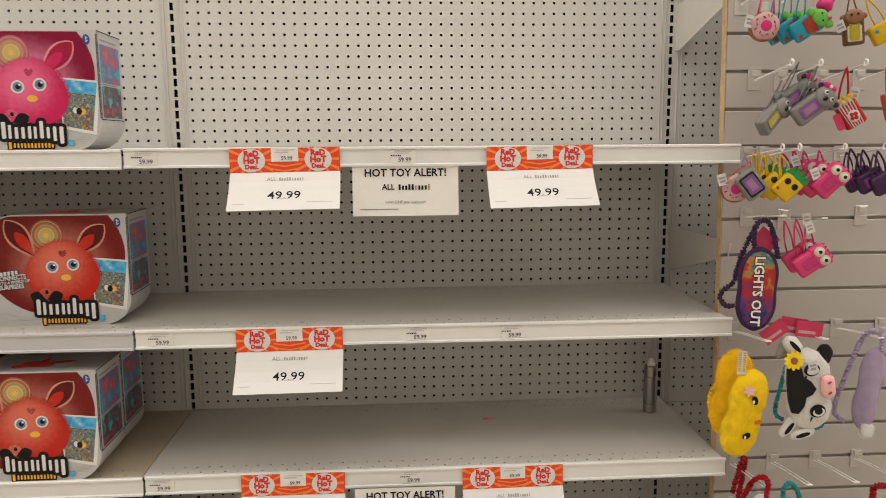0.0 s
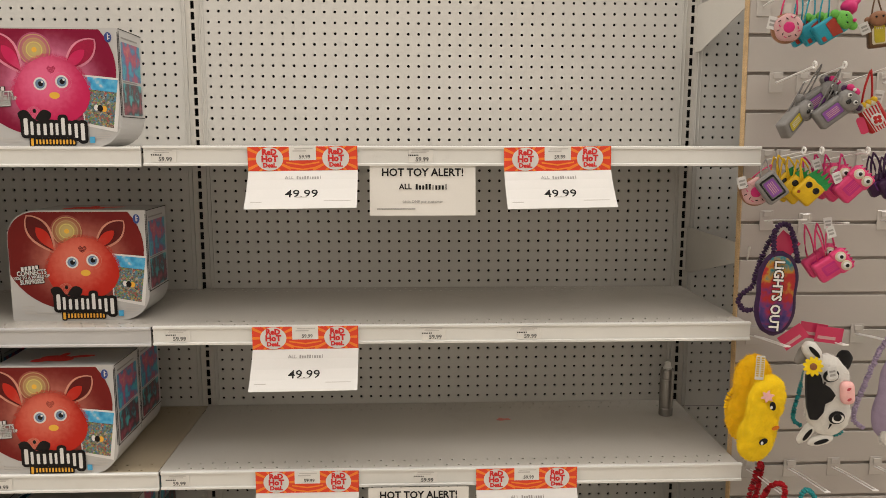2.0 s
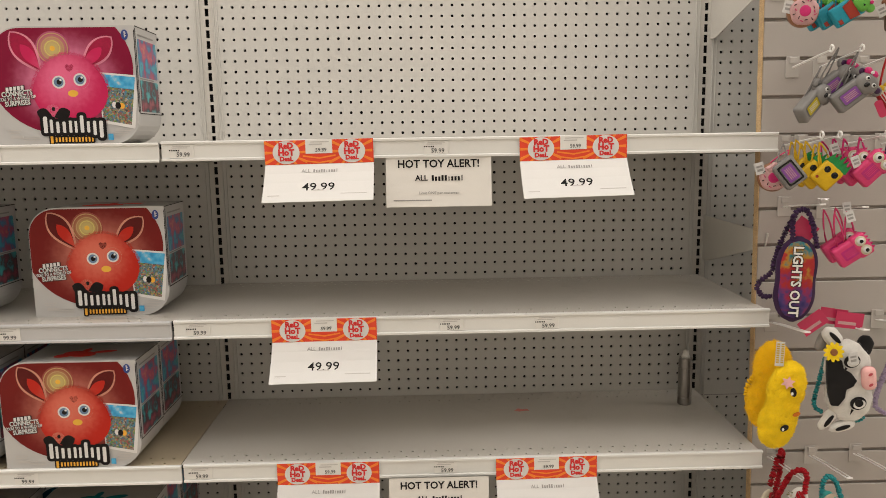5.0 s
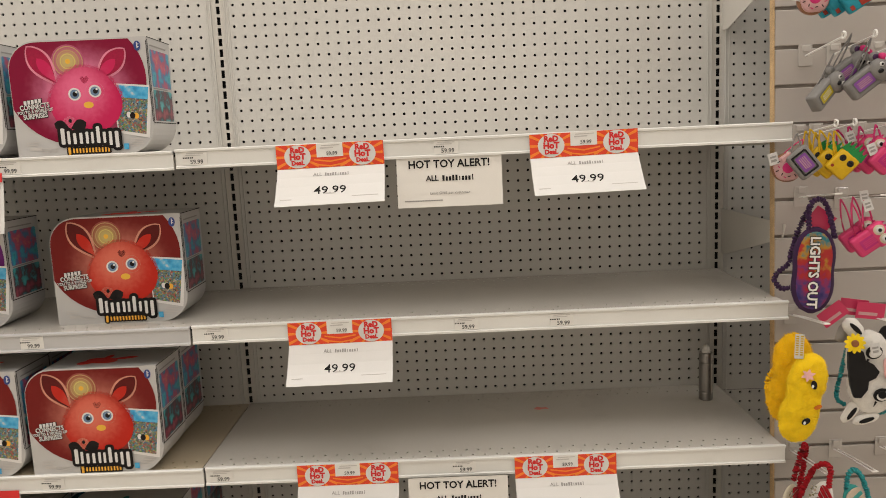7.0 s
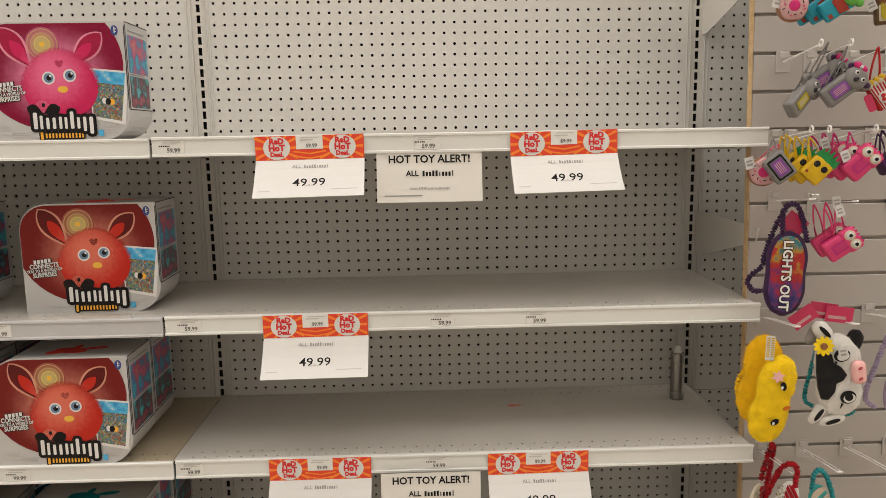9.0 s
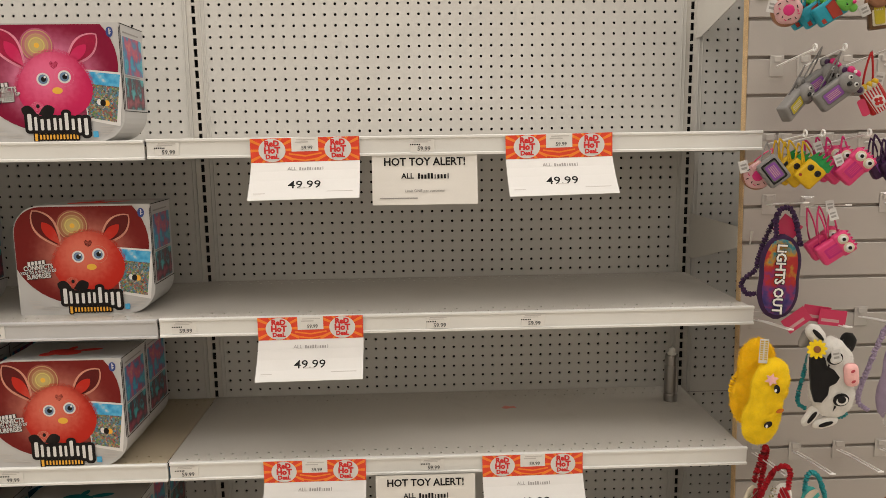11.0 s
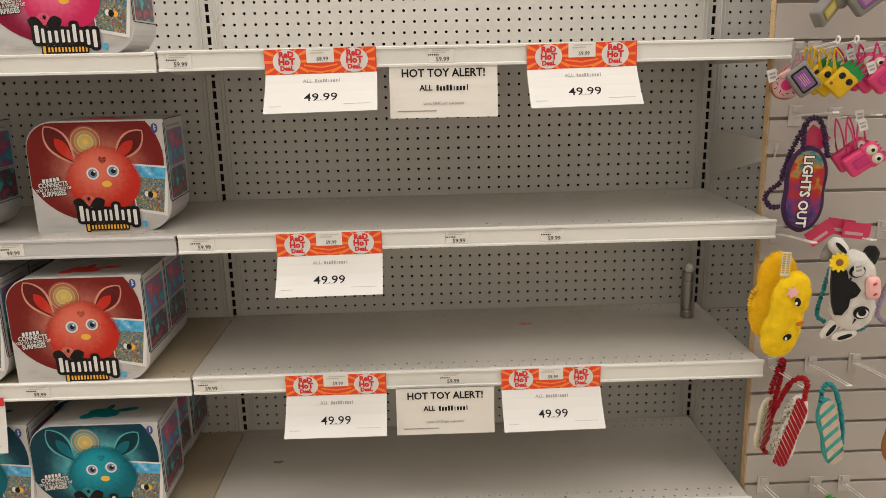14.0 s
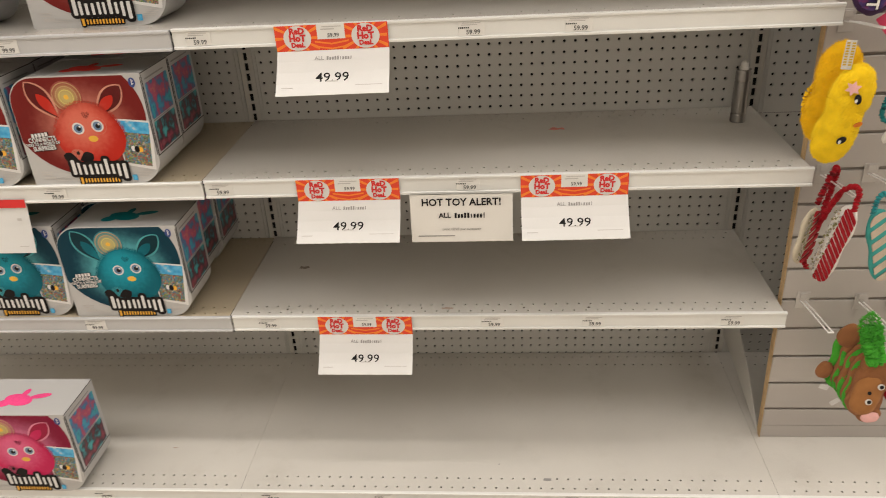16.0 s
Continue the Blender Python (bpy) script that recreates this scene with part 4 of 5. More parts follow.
BLACK_S, WHITE_S = plastic("black_plastic", (0.012, 0.012, 0.012), 0.25), plastic("white_plastic", (0.82, 0.81, 0.79), 0.35)
GEL_PURPLE, GEL_PINK = plastic("purple_gel", (0.30, 0.10, 0.42), 0.15), plastic("pink_gel", (0.62, 0.04, 0.24), 0.15)
GEL_YELLOW = plastic("yellow_gel", (0.55, 0.45, 0.03), 0.15)
CARD_PINK = material("pink_card", (0.50, 0.025, 0.09), 0.4, vary=0.05, scale=30.0)


def lens(rx, rz, y0, d, n=20, wob=0.0, cx=0.0, cz=0.0):
    """A softly domed disc that faces -y."""
    bm = bmesh.new()
    rings = []
    for f, dy in ((1.0, 0.0), (1.0, -0.4), (0.88, -0.8), (0.55, -1.0)):
        rings.append([bm.verts.new((cx + rx * f * (1 + wob * math.sin(5 * a)) * math.cos(a), y0 + dy * d, cz + rz * f * (1 + wob * math.sin(5 * a)) * math.sin(a))) for a in [2 * math.pi * i / n for i in range(n)]])
    for a, b in zip(rings, rings[1:]):
        for i in range(n):
            bm.faces.new((a[i], a[(i + 1) % n], b[(i + 1) % n], b[i]))
    bm.faces.new(rings[0][::-1])
    bm.faces.new(rings[-1])
    bmesh.ops.recalc_face_normals(bm, faces=bm.faces[:])
    return bm


def cord(thing, mat, a, top, b, r=0.0018, name="strap"):
    """A loop of cord over a hook: from a up to top and down to b."""
    pts = []
    top = Vector(top) * 1.18
    for i in range(13):
        f = i / 12
        if f <= 0.5:
            p = Vector(a).lerp(Vector(top), math.sin(f * math.pi))
        else:
            p = Vector(b).lerp(Vector(top), math.sin(f * math.pi))
        w = math.sin(f * math.pi)
        p.x += (0.004 if f > 0.5 else -0.004) * w * (1 - w) * 4
        pts.append(p)
    return part(name, tube_along(pts, r, 6), mat, thing, smooth=True)


def tag_on(thing, x, y, z, roll=10):
    t = part("price_tag", block(-0.010, 0.010, -0.0004, 0.0004, -0.013, 0.013, 0.0002), WHITE_S, thing, "small white price tag", at=pose(x, y, z, 0, roll, 10))
    part("small_print", bars([(0, 0.004, 0.013, 0.004), (0, -0.004, 0.012, 0.005)]), GREY_INK, t, at=pose(0, -0.0008, 0))
    return t


def case(name, label, m, body, gel=None, w=0.060, h=0.044, d=0.026, group="hanging cases"):
    """A soft bottle case: a rounded body lying along x, with a window."""
    c = empty(name, m @ Matrix.Diagonal((CASE, CASE, CASE, 1)), label, "bottle case", group)
    part("body", block(-w / 2, w / 2, -d / 2, d / 2, -h / 2, h / 2, 0.006, 3), body, c, smooth=True)
    if gel:
        part("window_rim", slab(rounded(-w * 0.33, w * 0.33, -h * 0.30, h * 0.30, 0.004, 0.004, 0.004, 0.004, 3), 0.001, y=-d / 2 - 0.0008), GREY_D if body is GREY_S else body, c)
        part("bottle", slab(rounded(-w * 0.29, w * 0.29, -h * 0.25, h * 0.25, 0.003, 0.003, 0.003, 0.003, 3), 0.001, y=-d / 2 - 0.0014), gel, c, "coloured gel bottle behind the window")
        part("bottle_label", bars([(0, h * 0.12 - i * h * 0.08, w * 0.42, h * 0.03) for i in range(4)]), PINK_S if gel is GEL_PINK else (CREAM_S if gel is GEL_YELLOW else ICING), c, at=pose(0, -d / 2 - 0.0021, 0))
    return c


def eye(thing, x, y, z, r, rim=None):
    if rim:
        part("eye_rim", lens(r * 1.55, r * 1.55, y, 0.002, 16, 0, x, z), rim, thing, smooth=True)
        y -= 0.002
    part("eye_white", lens(r, r, y, 0.0025, 16, 0, x, z), WHITE_S, thing, smooth=True)
    part("pupil", lens(r * 0.55, r * 0.55, y - 0.0022, 0.0012, 12, 0, x + r * 0.1, z - r * 0.1), BLACK_S, thing, smooth=True)


# ---- doughnut cases ----
def donut_case(m, label):
    c = empty("donut_case", m @ Matrix.Diagonal((0.88, 0.88, 0.88, 1)), label, "bottle case", "hanging cases")
    part("dough", lens(0.0315, 0.0315, 0.012, 0.020, 28), DOUGH, c, smooth=True)
    part("icing", lens(0.0285, 0.0285, -0.002, 0.009, 32, 0.03), ICING, c, "pale pink icing with sprinkles", smooth=True)
    part("centre", lens(0.0125, 0.0125, -0.009, 0.003, 20), HOT_S, c, smooth=True)
    rnd = random.Random(4)
    for i in range(13):
        a, r = 2 * math.pi * i / 13 + rnd.uniform(-0.15, 0.15), rnd.uniform(0.0175, 0.0245)
        part("sprinkle", block(-0.003, 0.003, -0.001, 0.001, -0.0008, 0.0008, 0.0004), BLACK_S if i % 3 else HOT_S, c, at=pose(r * math.cos(a), -0.0112 if r < 0.021 else -0.0104, r * math.sin(a), 0, rnd.uniform(0, 180), 0))
    return c


dn = donut_case(pose(0.609, -0.485, 1.765, 0, 0, -10), "pink iced doughnut bottle case hanging on a pink strap")
part("bottle_top", block(-0.010, 0.008, 0.002, 0.014, 0.028, 0.050, 0.002), CLEAR, dn, "clear bottle top")
cord(dn, PINK_S, (-0.014, 0.004, 0.026), (0.004, 0.0, 0.078), (0.018, 0.004, 0.026))
tag_on(dn, -0.032, -0.004, 0.010, 12)
dn2 = donut_case(pose(0.578, -0.462, 1.462, 0, 0, -15), "pink doughnut bottle case hanging behind a grey one")
cord(dn2, PINK_S, (-0.010, 0.004, 0.026), (0.026, 0.006, 0.050), (0.014, 0.004, 0.026), 0.0014)
tag_on(dn2, -0.030, -0.012, 0.020, -15)

# ---- cactus cases ----
for i, (x, y, z) in enumerate(((0.684, -0.492, 1.763), (0.670, -0.468, 1.763), (0.658, -0.446, 1.764))):
    c = case("cactus_case", "teal bottle case with a green cactus in a pot", pose(x, y, z, 0, -33, -12), TEAL_S, None, 0.066, 0.046, 0.024, "cactus cases")
    part("pot", slab([(-0.006, -0.019), (0.016, -0.022), (0.016, 0.018), (-0.006, 0.014)], 0.002, y=-0.0145), POT_S, c, "terracotta red pot")
    part("stripe", slab([(-0.028, -0.018), (-0.020, -0.019), (-0.020, -0.008), (-0.028, -0.008)], 0.001, y=-0.0135), POT_S, c)
    part("cactus", lens(0.017, 0.0215, -0.008, 0.012, 24, 0.04, 0.032, 0.0), GREEN_S, c, "green cactus with a small face", smooth=True)
    for dz, dx in ((0.022, 0.022), (-0.021, 0.040)):
        part("cactus_arm", lens(0.009, 0.010, -0.008, 0.010, 16, 0, dx, dz), GREEN_S, c, smooth=True)
    for ex, ez in ((0.037, 0.007), (0.031, -0.008)):
        part("eye", lens(0.0022, 0.0022, -0.0195, 0.001, 10, 0, ex, ez), BLACK_S, c)
    part("spot_print", bars([(0.026 + 0.005 * (k % 3), -0.010 + 0.006 * k % 0.02, 0.0015, 0.0015) for k in range(6)]), LEAF_S, c, at=pose(0, -0.0203, 0))
    part("flower", lens(0.004, 0.004, -0.018, 0.004, 10, 0.1, 0.046, -0.012), HOT_S, c)
    cord(c, TEAL_S, (-0.01, 0.006, 0.024), (0.040, 0.012, 0.072), (0.012, 0.006, 0.024))
cap = tagged(part("pink_bottle", lathe([(0.006, -0.012), (0.013, -0.008), (0.015, 0.0), (0.012, 0.008), (0.009, 0.010), (0.009, 0.020), (0.004, 0.021)], 18), HOT_S, at=pose(0.722, -0.485, 1.803, 0, 40, 0), smooth=True),
             "hot pink round bottle cap among the hanging cases", "bottle")

# ---- monkey, yellow, popcorn and orange cases ----
mk = case("monkey_case", "brown monkey bottle case with a yellow bottle", pose(0.786, -0.475, 1.757, 0, 84, -18), BROWN_S, GEL_YELLOW, 0.062, 0.044, 0.026)
part("frame", slab(rounded(-0.012, 0.024, -0.015, 0.015, 0.003, 0.003, 0.003, 0.003), 0.001, y=-0.0142), CREAM_S, mk)
part("bottle", slab(rounded(-0.009, 0.021, -0.010, 0.010, 0.003, 0.003, 0.003, 0.003), 0.001, y=-0.0158), GEL_YELLOW, mk)
part("head", lens(0.017, 0.021, -0.010, 0.012, 20, 0, -0.032, 0), DOUGH, mk, smooth=True)
for ez in (-0.022, 0.022):
    part("ear", lens(0.007, 0.007, -0.008, 0.006, 14, 0, -0.032, ez), DOUGH, mk, smooth=True)
for ez in (-0.007, 0.007):
    part("eye", lens(0.0024, 0.0024, -0.022, 0.001, 10, 0, -0.036, ez), BLACK_S, mk)
cord(mk, BROWN_S, (-0.04, 0, -0.012), (-0.078, 0, 0.0), (-0.04, 0, 0.012))
tag_on(mk, -0.014, -0.016, -0.030, 70)
yl = case("yellow_case", "yellow bottle case with pale blue spots", pose(0.845, -0.478, 1.757, 0, -30, -14), YEL_S, None, 0.062, 0.046, 0.026)
for a, b in ((-0.018, 0.008), (0.010, -0.012), (0.018, 0.012)):
    part("spot", lens(0.005, 0.005, -0.012, 0.002, 12, 0, a, b), TEAL_S, yl)
cord(yl, YEL_S, (-0.01, 0.0, 0.022), (0.0, 0, 0.075), (0.012, 0, 0.022))

pc = case("popcorn_case", "red and white striped popcorn bottle case", pose(0.787, -0.482, 1.604, 0, 58, -12) @ Matrix.Scale(1.12, 4), RED_S, None, 0.058, 0.044, 0.018)
part("striped_front", slab([(-0.024, -0.018), (0.028, -0.014), (0.028, 0.014), (-0.024, 0.018)], 0.001, y=-0.0105), WHITE_S, pc)
for k in range(6):
    z0 = -0.0165 + k * 0.0062
    part("stripe", slab([(-0.024, z0), (0.028, z0 * 0.8), (0.028, (z0 + 0.003) * 0.8), (-0.024, z0 + 0.003)], 0.0006, y=-0.0114), RED_S, pc)
part("roundel", lens(0.0125, 0.0125, -0.011, 0.002, 20, 0, 0.006, 0), WHITE_S, pc)
for k in range(4):
    part("roundel_mark", lens(0.0042, 0.0042, -0.0132, 0.001, 10, 0, 0.006 + 0.0055 * math.cos(k * 1.57 + 0.5), 0.0055 * math.sin(k * 1.57 + 0.5)), RED_S, pc)
for k in range(6):
    part("popcorn", lens(0.0068, 0.0068, -0.005, 0.008, 12, 0.08, -0.028 - 0.004 * (k % 2), -0.014 + 0.0056 * k), YEL_S if k % 2 else CREAM_S, pc, smooth=True)
cord(pc, RED_S, (-0.03, 0.004, -0.010), (-0.074, 0, 0.034), (-0.03, 0.004, 0.012), 0.0022)
part("bottle_cap", block(-0.044, -0.028, -0.008, 0.008, -0.028, -0.012, 0.002), RED_S, pc)
part("pink_card", slab(rounded(-0.018, 0.018, -0.008, 0.008, 0.006, 0.006, 0.006, 0.006), 0.0006), CARD_PINK, pc, at=pose(0.002, -0.012, -0.030, 0, 8, 0))
tag_on(pc, -0.030, 0.012, 0.030, -50)
og = case("orange_case", "orange bottle case hanging on an orange strap", pose(0.876, -0.478, 1.618, 0, 75, -12), ORANGE_S, GEL_YELLOW, 0.066, 0.046, 0.026)
cord(og, ORANGE_S, (-0.03, 0.004, -0.010), (-0.078, 0, 0.0), (-0.03, 0.004, 0.012))


# ---- koala cases ----
def koala(m, gel, bow, label):
    c = case("koala_case", label, m, GREY_S, gel, 0.070, 0.046, 0.028, "koala cases")
    part("head", lens(0.023, 0.025, -0.004, 0.020, 24, 0, 0.042, 0), GREY_S, c, "grey round head", smooth=True)
    for ez in (-0.027, 0.027):
        part("ear", lens(0.012, 0.012, 0.0, 0.010, 16, 0, 0.050, ez), GREY_S, c, smooth=True)
        part("ear_patch", lens(0.007, 0.007, -0.009, 0.003, 14, 0, 0.050, ez), PURP_S if bow else GREY_D, c, smooth=True)
    for ez in (-0.010, 0.010):
        eye(c, 0.046, -0.0235, ez, 0.0048)
    part("nose", lens(0.0062, 0.0048, -0.0235, 0.004, 14, 0, 0.036, 0), BLACK_S, c, smooth=True)
    if bow:
        for k, ez in enumerate((0.006, 0.020)):
            part("bow_loop", lens(0.0075, 0.009, -0.012, 0.010, 14, 0.05, 0.063 - 0.004 * k, ez), HOT_S, c, smooth=True)
        part("bow_knot", lens(0.004, 0.004, -0.020, 0.004, 10, 0, 0.061, 0.013), WHITE_S, c)
    return c


k1 = koala(pose(0.628, -0.482, 1.594, 0, -40, 28) @ Matrix.Diagonal((1.04, 0.95, 0.92, 1)), GEL_YELLOW, False, "grey koala bottle case with a yellow label, seen side on")
cord(k1, GREY_S, (0.010, 0.006, 0.022), (0.073, 0.0, 0.040), (0.026, 0.006, 0.022))
k2 = koala(pose(0.697, -0.492, 1.612, 0, -38, -8) @ Matrix.Diagonal((1.02, 1.0, 1.04, 1)), GEL_PURPLE, True, "grey koala bottle case with purple gel and a pink bow")
cord(k2, GREY_S, (-0.014, 0.006, 0.022), (0.061, 0.004, 0.053), (0.006, 0.006, 0.022))
k3 = koala(pose(0.678, -0.462, 1.632, 0, -36, 2), GEL_PURPLE, True, "grey koala bottle case hanging behind another one")
cord(k3, GREY_S, (-0.014, 0.006, 0.022), (0.056, 0.004, 0.050), (0.006, 0.006, 0.022))

# ---- grey case, pineapples, pink owls, purple cases ----
gp = case("grey_case", "grey bottle case with a purple window on a grey strap", pose(0.594, -0.492, 1.472, 0, 52, -10), GREY_S, GEL_PURPLE, 0.066, 0.052, 0.024)
part("window_rim", slab(rounded(-0.026, 0.026, -0.019, 0.019, 0.004, 0.004, 0.004, 0.004, 3), 0.001, y=-0.0126), BLACK_S, gp)
cord(gp, GREY_S, (-0.028, 0.0, -0.012), (-0.050, 0.010, 0.026), (-0.028, 0.0, 0.014))
part("pink_cap", block(-0.040, -0.026, -0.006, 0.006, -0.034, -0.008, 0.003), ICING, gp)

for i, (x, y, z) in enumerate(((0.661, -0.500, 1.466), (0.644, -0.481, 1.468), (0.634, -0.463, 1.471))):
    c = case("pineapple_case", "yellow pineapple bottle case with dark sunglasses", pose(x, y, z, 0, -47, -12), YEL_S, None, 0.056, 0.050, 0.022, "pineapple cases")
    for k in range(5):
        part("leaf", slab([(0.024, -0.022 + 0.010 * k), (0.026, -0.026 + 0.010 * k), (0.058 - 0.005 * abs(k - 2), -0.022 + 0.011 * k), (0.026, -0.012 + 0.010 * k)], 0.008, y=-0.010 + 0.001 * (k % 2)), LEAF_S, c)
    part("leaf", slab(rounded(0.018, 0.042, -0.020, 0.020, 0.006, 0.006, 0.006, 0.006, 3), 0.012, y=-0.008), LEAF_S, c, "green leaf crown")
    for ez in (-0.010, 0.011):
        part("sunglass_lens", lens(0.0074, 0.0074, -0.0105, 0.002, 18, 0.0, 0.010, ez), BLACK_S, c)
    part("heart", lens(0.0038, 0.0038, -0.0105, 0.001, 10, 0.15, -0.016, 0.016), POT_S, c)
    cord(c, YEL_S, (0.004, 0.004, 0.022), (0.038, 0.012, 0.052), (0.026, 0.004, 0.016), 0.0022)
    cord(c, YEL_S, (-0.018, 0.008, 0.024), (0.030, 0.012, 0.056), (0.006, 0.004, 0.020), 0.0020)


def owl(m, label, group):
    c = case("owl_case", label, m, PINK_S, GEL_PINK, 0.066, 0.048, 0.026, group)
    part("head", block(0.012, 0.046, -0.016, 0.010, -0.027, 0.027, 0.006, 3), PINK_S, c, smooth=True)
    for k in range(5):
        part("tuft", slab([(0.042, -0.024 + 0.010 * k), (0.053, -0.018 + 0.009 * k), (0.042, -0.014 + 0.010 * k)], 0.010, y=-0.006), HOT_S, c)
    for ez in (-0.012, 0.012):
        eye(c, 0.030, -0.0158, ez, 0.0078, CREAM_S)
    return c


for i, (x, y, z, turn) in enumerate(((0.741, -0.500, 1.474, -46), (0.725, -0.480, 1.475, -46), (0.715, -0.462, 1.478, -44), (0.706, -0.446, 1.476, -46))):
    c = owl(pose(x, y, z, 0, turn, -10), "bright pink owl bottle case with big round eyes", "pink owl cases")
    cord(c, HOT_S, (-0.010, 0.004, 0.022), (0.034 - 0.004 * i, 0.010, 0.056), (0.012, 0.004, 0.022), 0.0022)
    if i in (0, 2):
        tag_on(c, -0.006 + 0.01 * i, -0.004, 0.036 + 0.006 * i, 25)
for i, (x, y, z) in enumerate(((0.712, -0.502, 1.321), (0.705, -0.476, 1.326))):
    c = owl(pose(x, y, z, 0, -36, -10), "bright pink owl bottle case hanging by its cords", "pink owl cases")
    cord(c, PINK_S, (-0.014, 0.004, 0.022), (0.020, 0.004, 0.078), (0.004, 0.004, 0.022), 0.0020)
    cord(c, PINK_S, (0.010, 0.004, 0.024), (0.040, 0.004, 0.068), (0.030, 0.004, 0.022), 0.0020)
    tag_on(c, 0.046 + 0.02 * i, -0.002, 0.068, 18 + 10 * i)
for i, (x, y, z) in enumerate(((0.858, -0.496, 1.474), (0.842, -0.474, 1.476), (0.828, -0.456, 1.478))):
    c = case("purple_case", "dark purple bottle case with grey trim", pose(x, y, z, 0, -30, -8), PURP_S, GEL_PURPLE if i else None, 0.064, 0.046, 0.024, "purple cases")
    part("trim", lens(0.010, 0.012, -0.010, 0.006, 16, 0.08, 0.012, -0.014), GREY_S, c)
    cord(c, PURP_S, (-0.010, 0.004, 0.022), (0.018, 0.010, 0.060), (0.014, 0.004, 0.022), 0.0024)
    cord(c, PURP_S, (-0.022, 0.004, 0.022), (0.008, 0.010, 0.058), (0.000, 0.004, 0.022), 0.0020)


# ---- sleep masks ----
def pillow(length, width, thick, waist=0.3, rings=22, sides=18, lump=0.0, seed=1, skew=0.0):
    """A soft hourglass cushion along z, facing -y."""
    bm = bmesh.new()
    rows = []
    for i in range(rings):
        s = -1 + 2 * i / (rings - 1)
        s = max(-0.995, min(0.995, s))
        w = width / 2 * (1 - abs(s) ** 2.6) ** 0.5 * (1 - waist * math.exp(-(s / 0.32) ** 2))
        th = thick / 2 * (1 - abs(s) ** 3) ** 0.5
        ring = []
        for k in range(sides):
            a = 2 * math.pi * k / sides
            p = Vector((w * math.cos(a) + skew * s, th * math.copysign(abs(math.sin(a)) ** 0.8, math.sin(a)), s * length / 2))
            if lump:
                p += lump * Vector((noise.noise(p * 60 + Vector((seed, 0, 0))), noise.noise(p * 60 + Vector((0, seed, 0))), noise.noise(p * 60 + Vector((0, 0, seed)))))
            ring.append(bm.verts.new(p))
        rows.append(ring)
    for a, b in zip(rows, rows[1:]):
        for k in range(sides):
            bm.faces.new((a[k], a[(k + 1) % sides], b[(k + 1) % sides], b[k]))
    bm.faces.new(rows[0][::-1])
    bm.faces.new(rows[-1])
    bmesh.ops.recalc_face_normals(bm, faces=bm.faces[:])
    return bm


def pile_from(bm, count, long, seed=1, thin=0.0003):
    """Short fibres standing on a soft surface, as one mesh."""
    rnd = random.Random(seed)
    bm.normal_update()
    fs = [(f, f.calc_area()) for f in bm.faces]
    total = sum(a for _, a in fs)
    v, t = [], []
    for f, a in fs:
        n = a / total * count
        n = int(n) + (rnd.random() < n % 1)
        co = [x.co for x in f.verts]
        for _ in range(n):
            i = rnd.randrange(1, len(co) - 1)
            r1, r2 = math.sqrt(rnd.random()), rnd.random()
            p = co[0] * (1 - r1) + co[i] * (r1 * (1 - r2)) + co[i + 1] * (r1 * r2)
            d = (f.normal + Vector((rnd.gauss(0, 0.5), rnd.gauss(0, 0.5), rnd.gauss(-0.15, 0.5)))).normalized() * long * rnd.uniform(0.5, 1.2)
            s = d.cross(Vector((rnd.gauss(0, 1), rnd.gauss(0, 1), rnd.gauss(0, 1)))).normalized() * thin
            k = len(v)
            v += [p - s, p + s, p + d]
            t.append((k, k + 1, k + 2))
    me = bpy.data.meshes.new("pile")
    me.from_pydata(v, [], t)
    me.update()
    return me


def plush(name, m, label, mat, length, width, thick, waist, seed=1, fibres=6000, long=0.006, skew=0.0):
    th = empty(name, m, label, "sleep mask", "sleep masks")
    bm = pillow(length, width, thick, waist, lump=0.0035, seed=seed, skew=skew)
    fur = pile_from(bm, fibres, long, seed)
    fur.materials.append(mat)
    part("cushion", bm, mat, th, smooth=True)
    tagged(part("fur", fur, None, th), kind="stuff")
    return th


def fuzzy_band(thing, pts, r, mat, name="strap", seed=3):
    """A gathered elastic strap: a smooth line with close, uneven ruffles."""
    ctrl = [Vector(p) for p in pts]
    ctrl = [ctrl[0] * 2 - ctrl[1]] + ctrl + [ctrl[-1] * 2 - ctrl[-2]]
    fine = []
    for p0, p1, p2, p3 in zip(ctrl, ctrl[1:], ctrl[2:], ctrl[3:]):
        n = max(4, int((p2 - p1).length / 0.0018))
        for i in range(n):
            f = i / n
            fine.append(0.5 * (2 * p1 + (p2 - p0) * f + (2 * p0 - 5 * p1 + 4 * p2 - p3) * f * f + (3 * p1 - p0 - 3 * p2 + p3) * f ** 3))
    fine.append(ctrl[-2])
    n = len(fine)
    rnd = random.Random(seed)
    wob = [(1.22 if i % 3 else 0.72) * rnd.uniform(0.85, 1.15) for i in range(n)]
    fine = [p + Vector((rnd.uniform(-1, 1), rnd.uniform(-1, 1), 0)) * 0.18 * r for p in fine]
    return part(name, tube_along(fine, lambda f: r * wob[min(n - 1, int(round(f * (n - 1))))], 8), mat, thing)


def fabric(name, c, rough=0.9):
    return material(name, tuple(0.88 * v for v in c), rough, vary=0.08, scale=60.0, grain=0.06, grain_scale=900.0, bump=0.15, sheen=0.08, shine=0.15)


YEL_F, YEL_G = fabric("yellow_plush", (1.0, 0.72, 0.02)), fabric("golden_plush", (0.98, 0.60, 0.012))
WHITE_F, BLACK_F = fabric("white_plush", (0.78, 0.76, 0.72)), fabric("black_plush", (0.015, 0.014, 0.014))
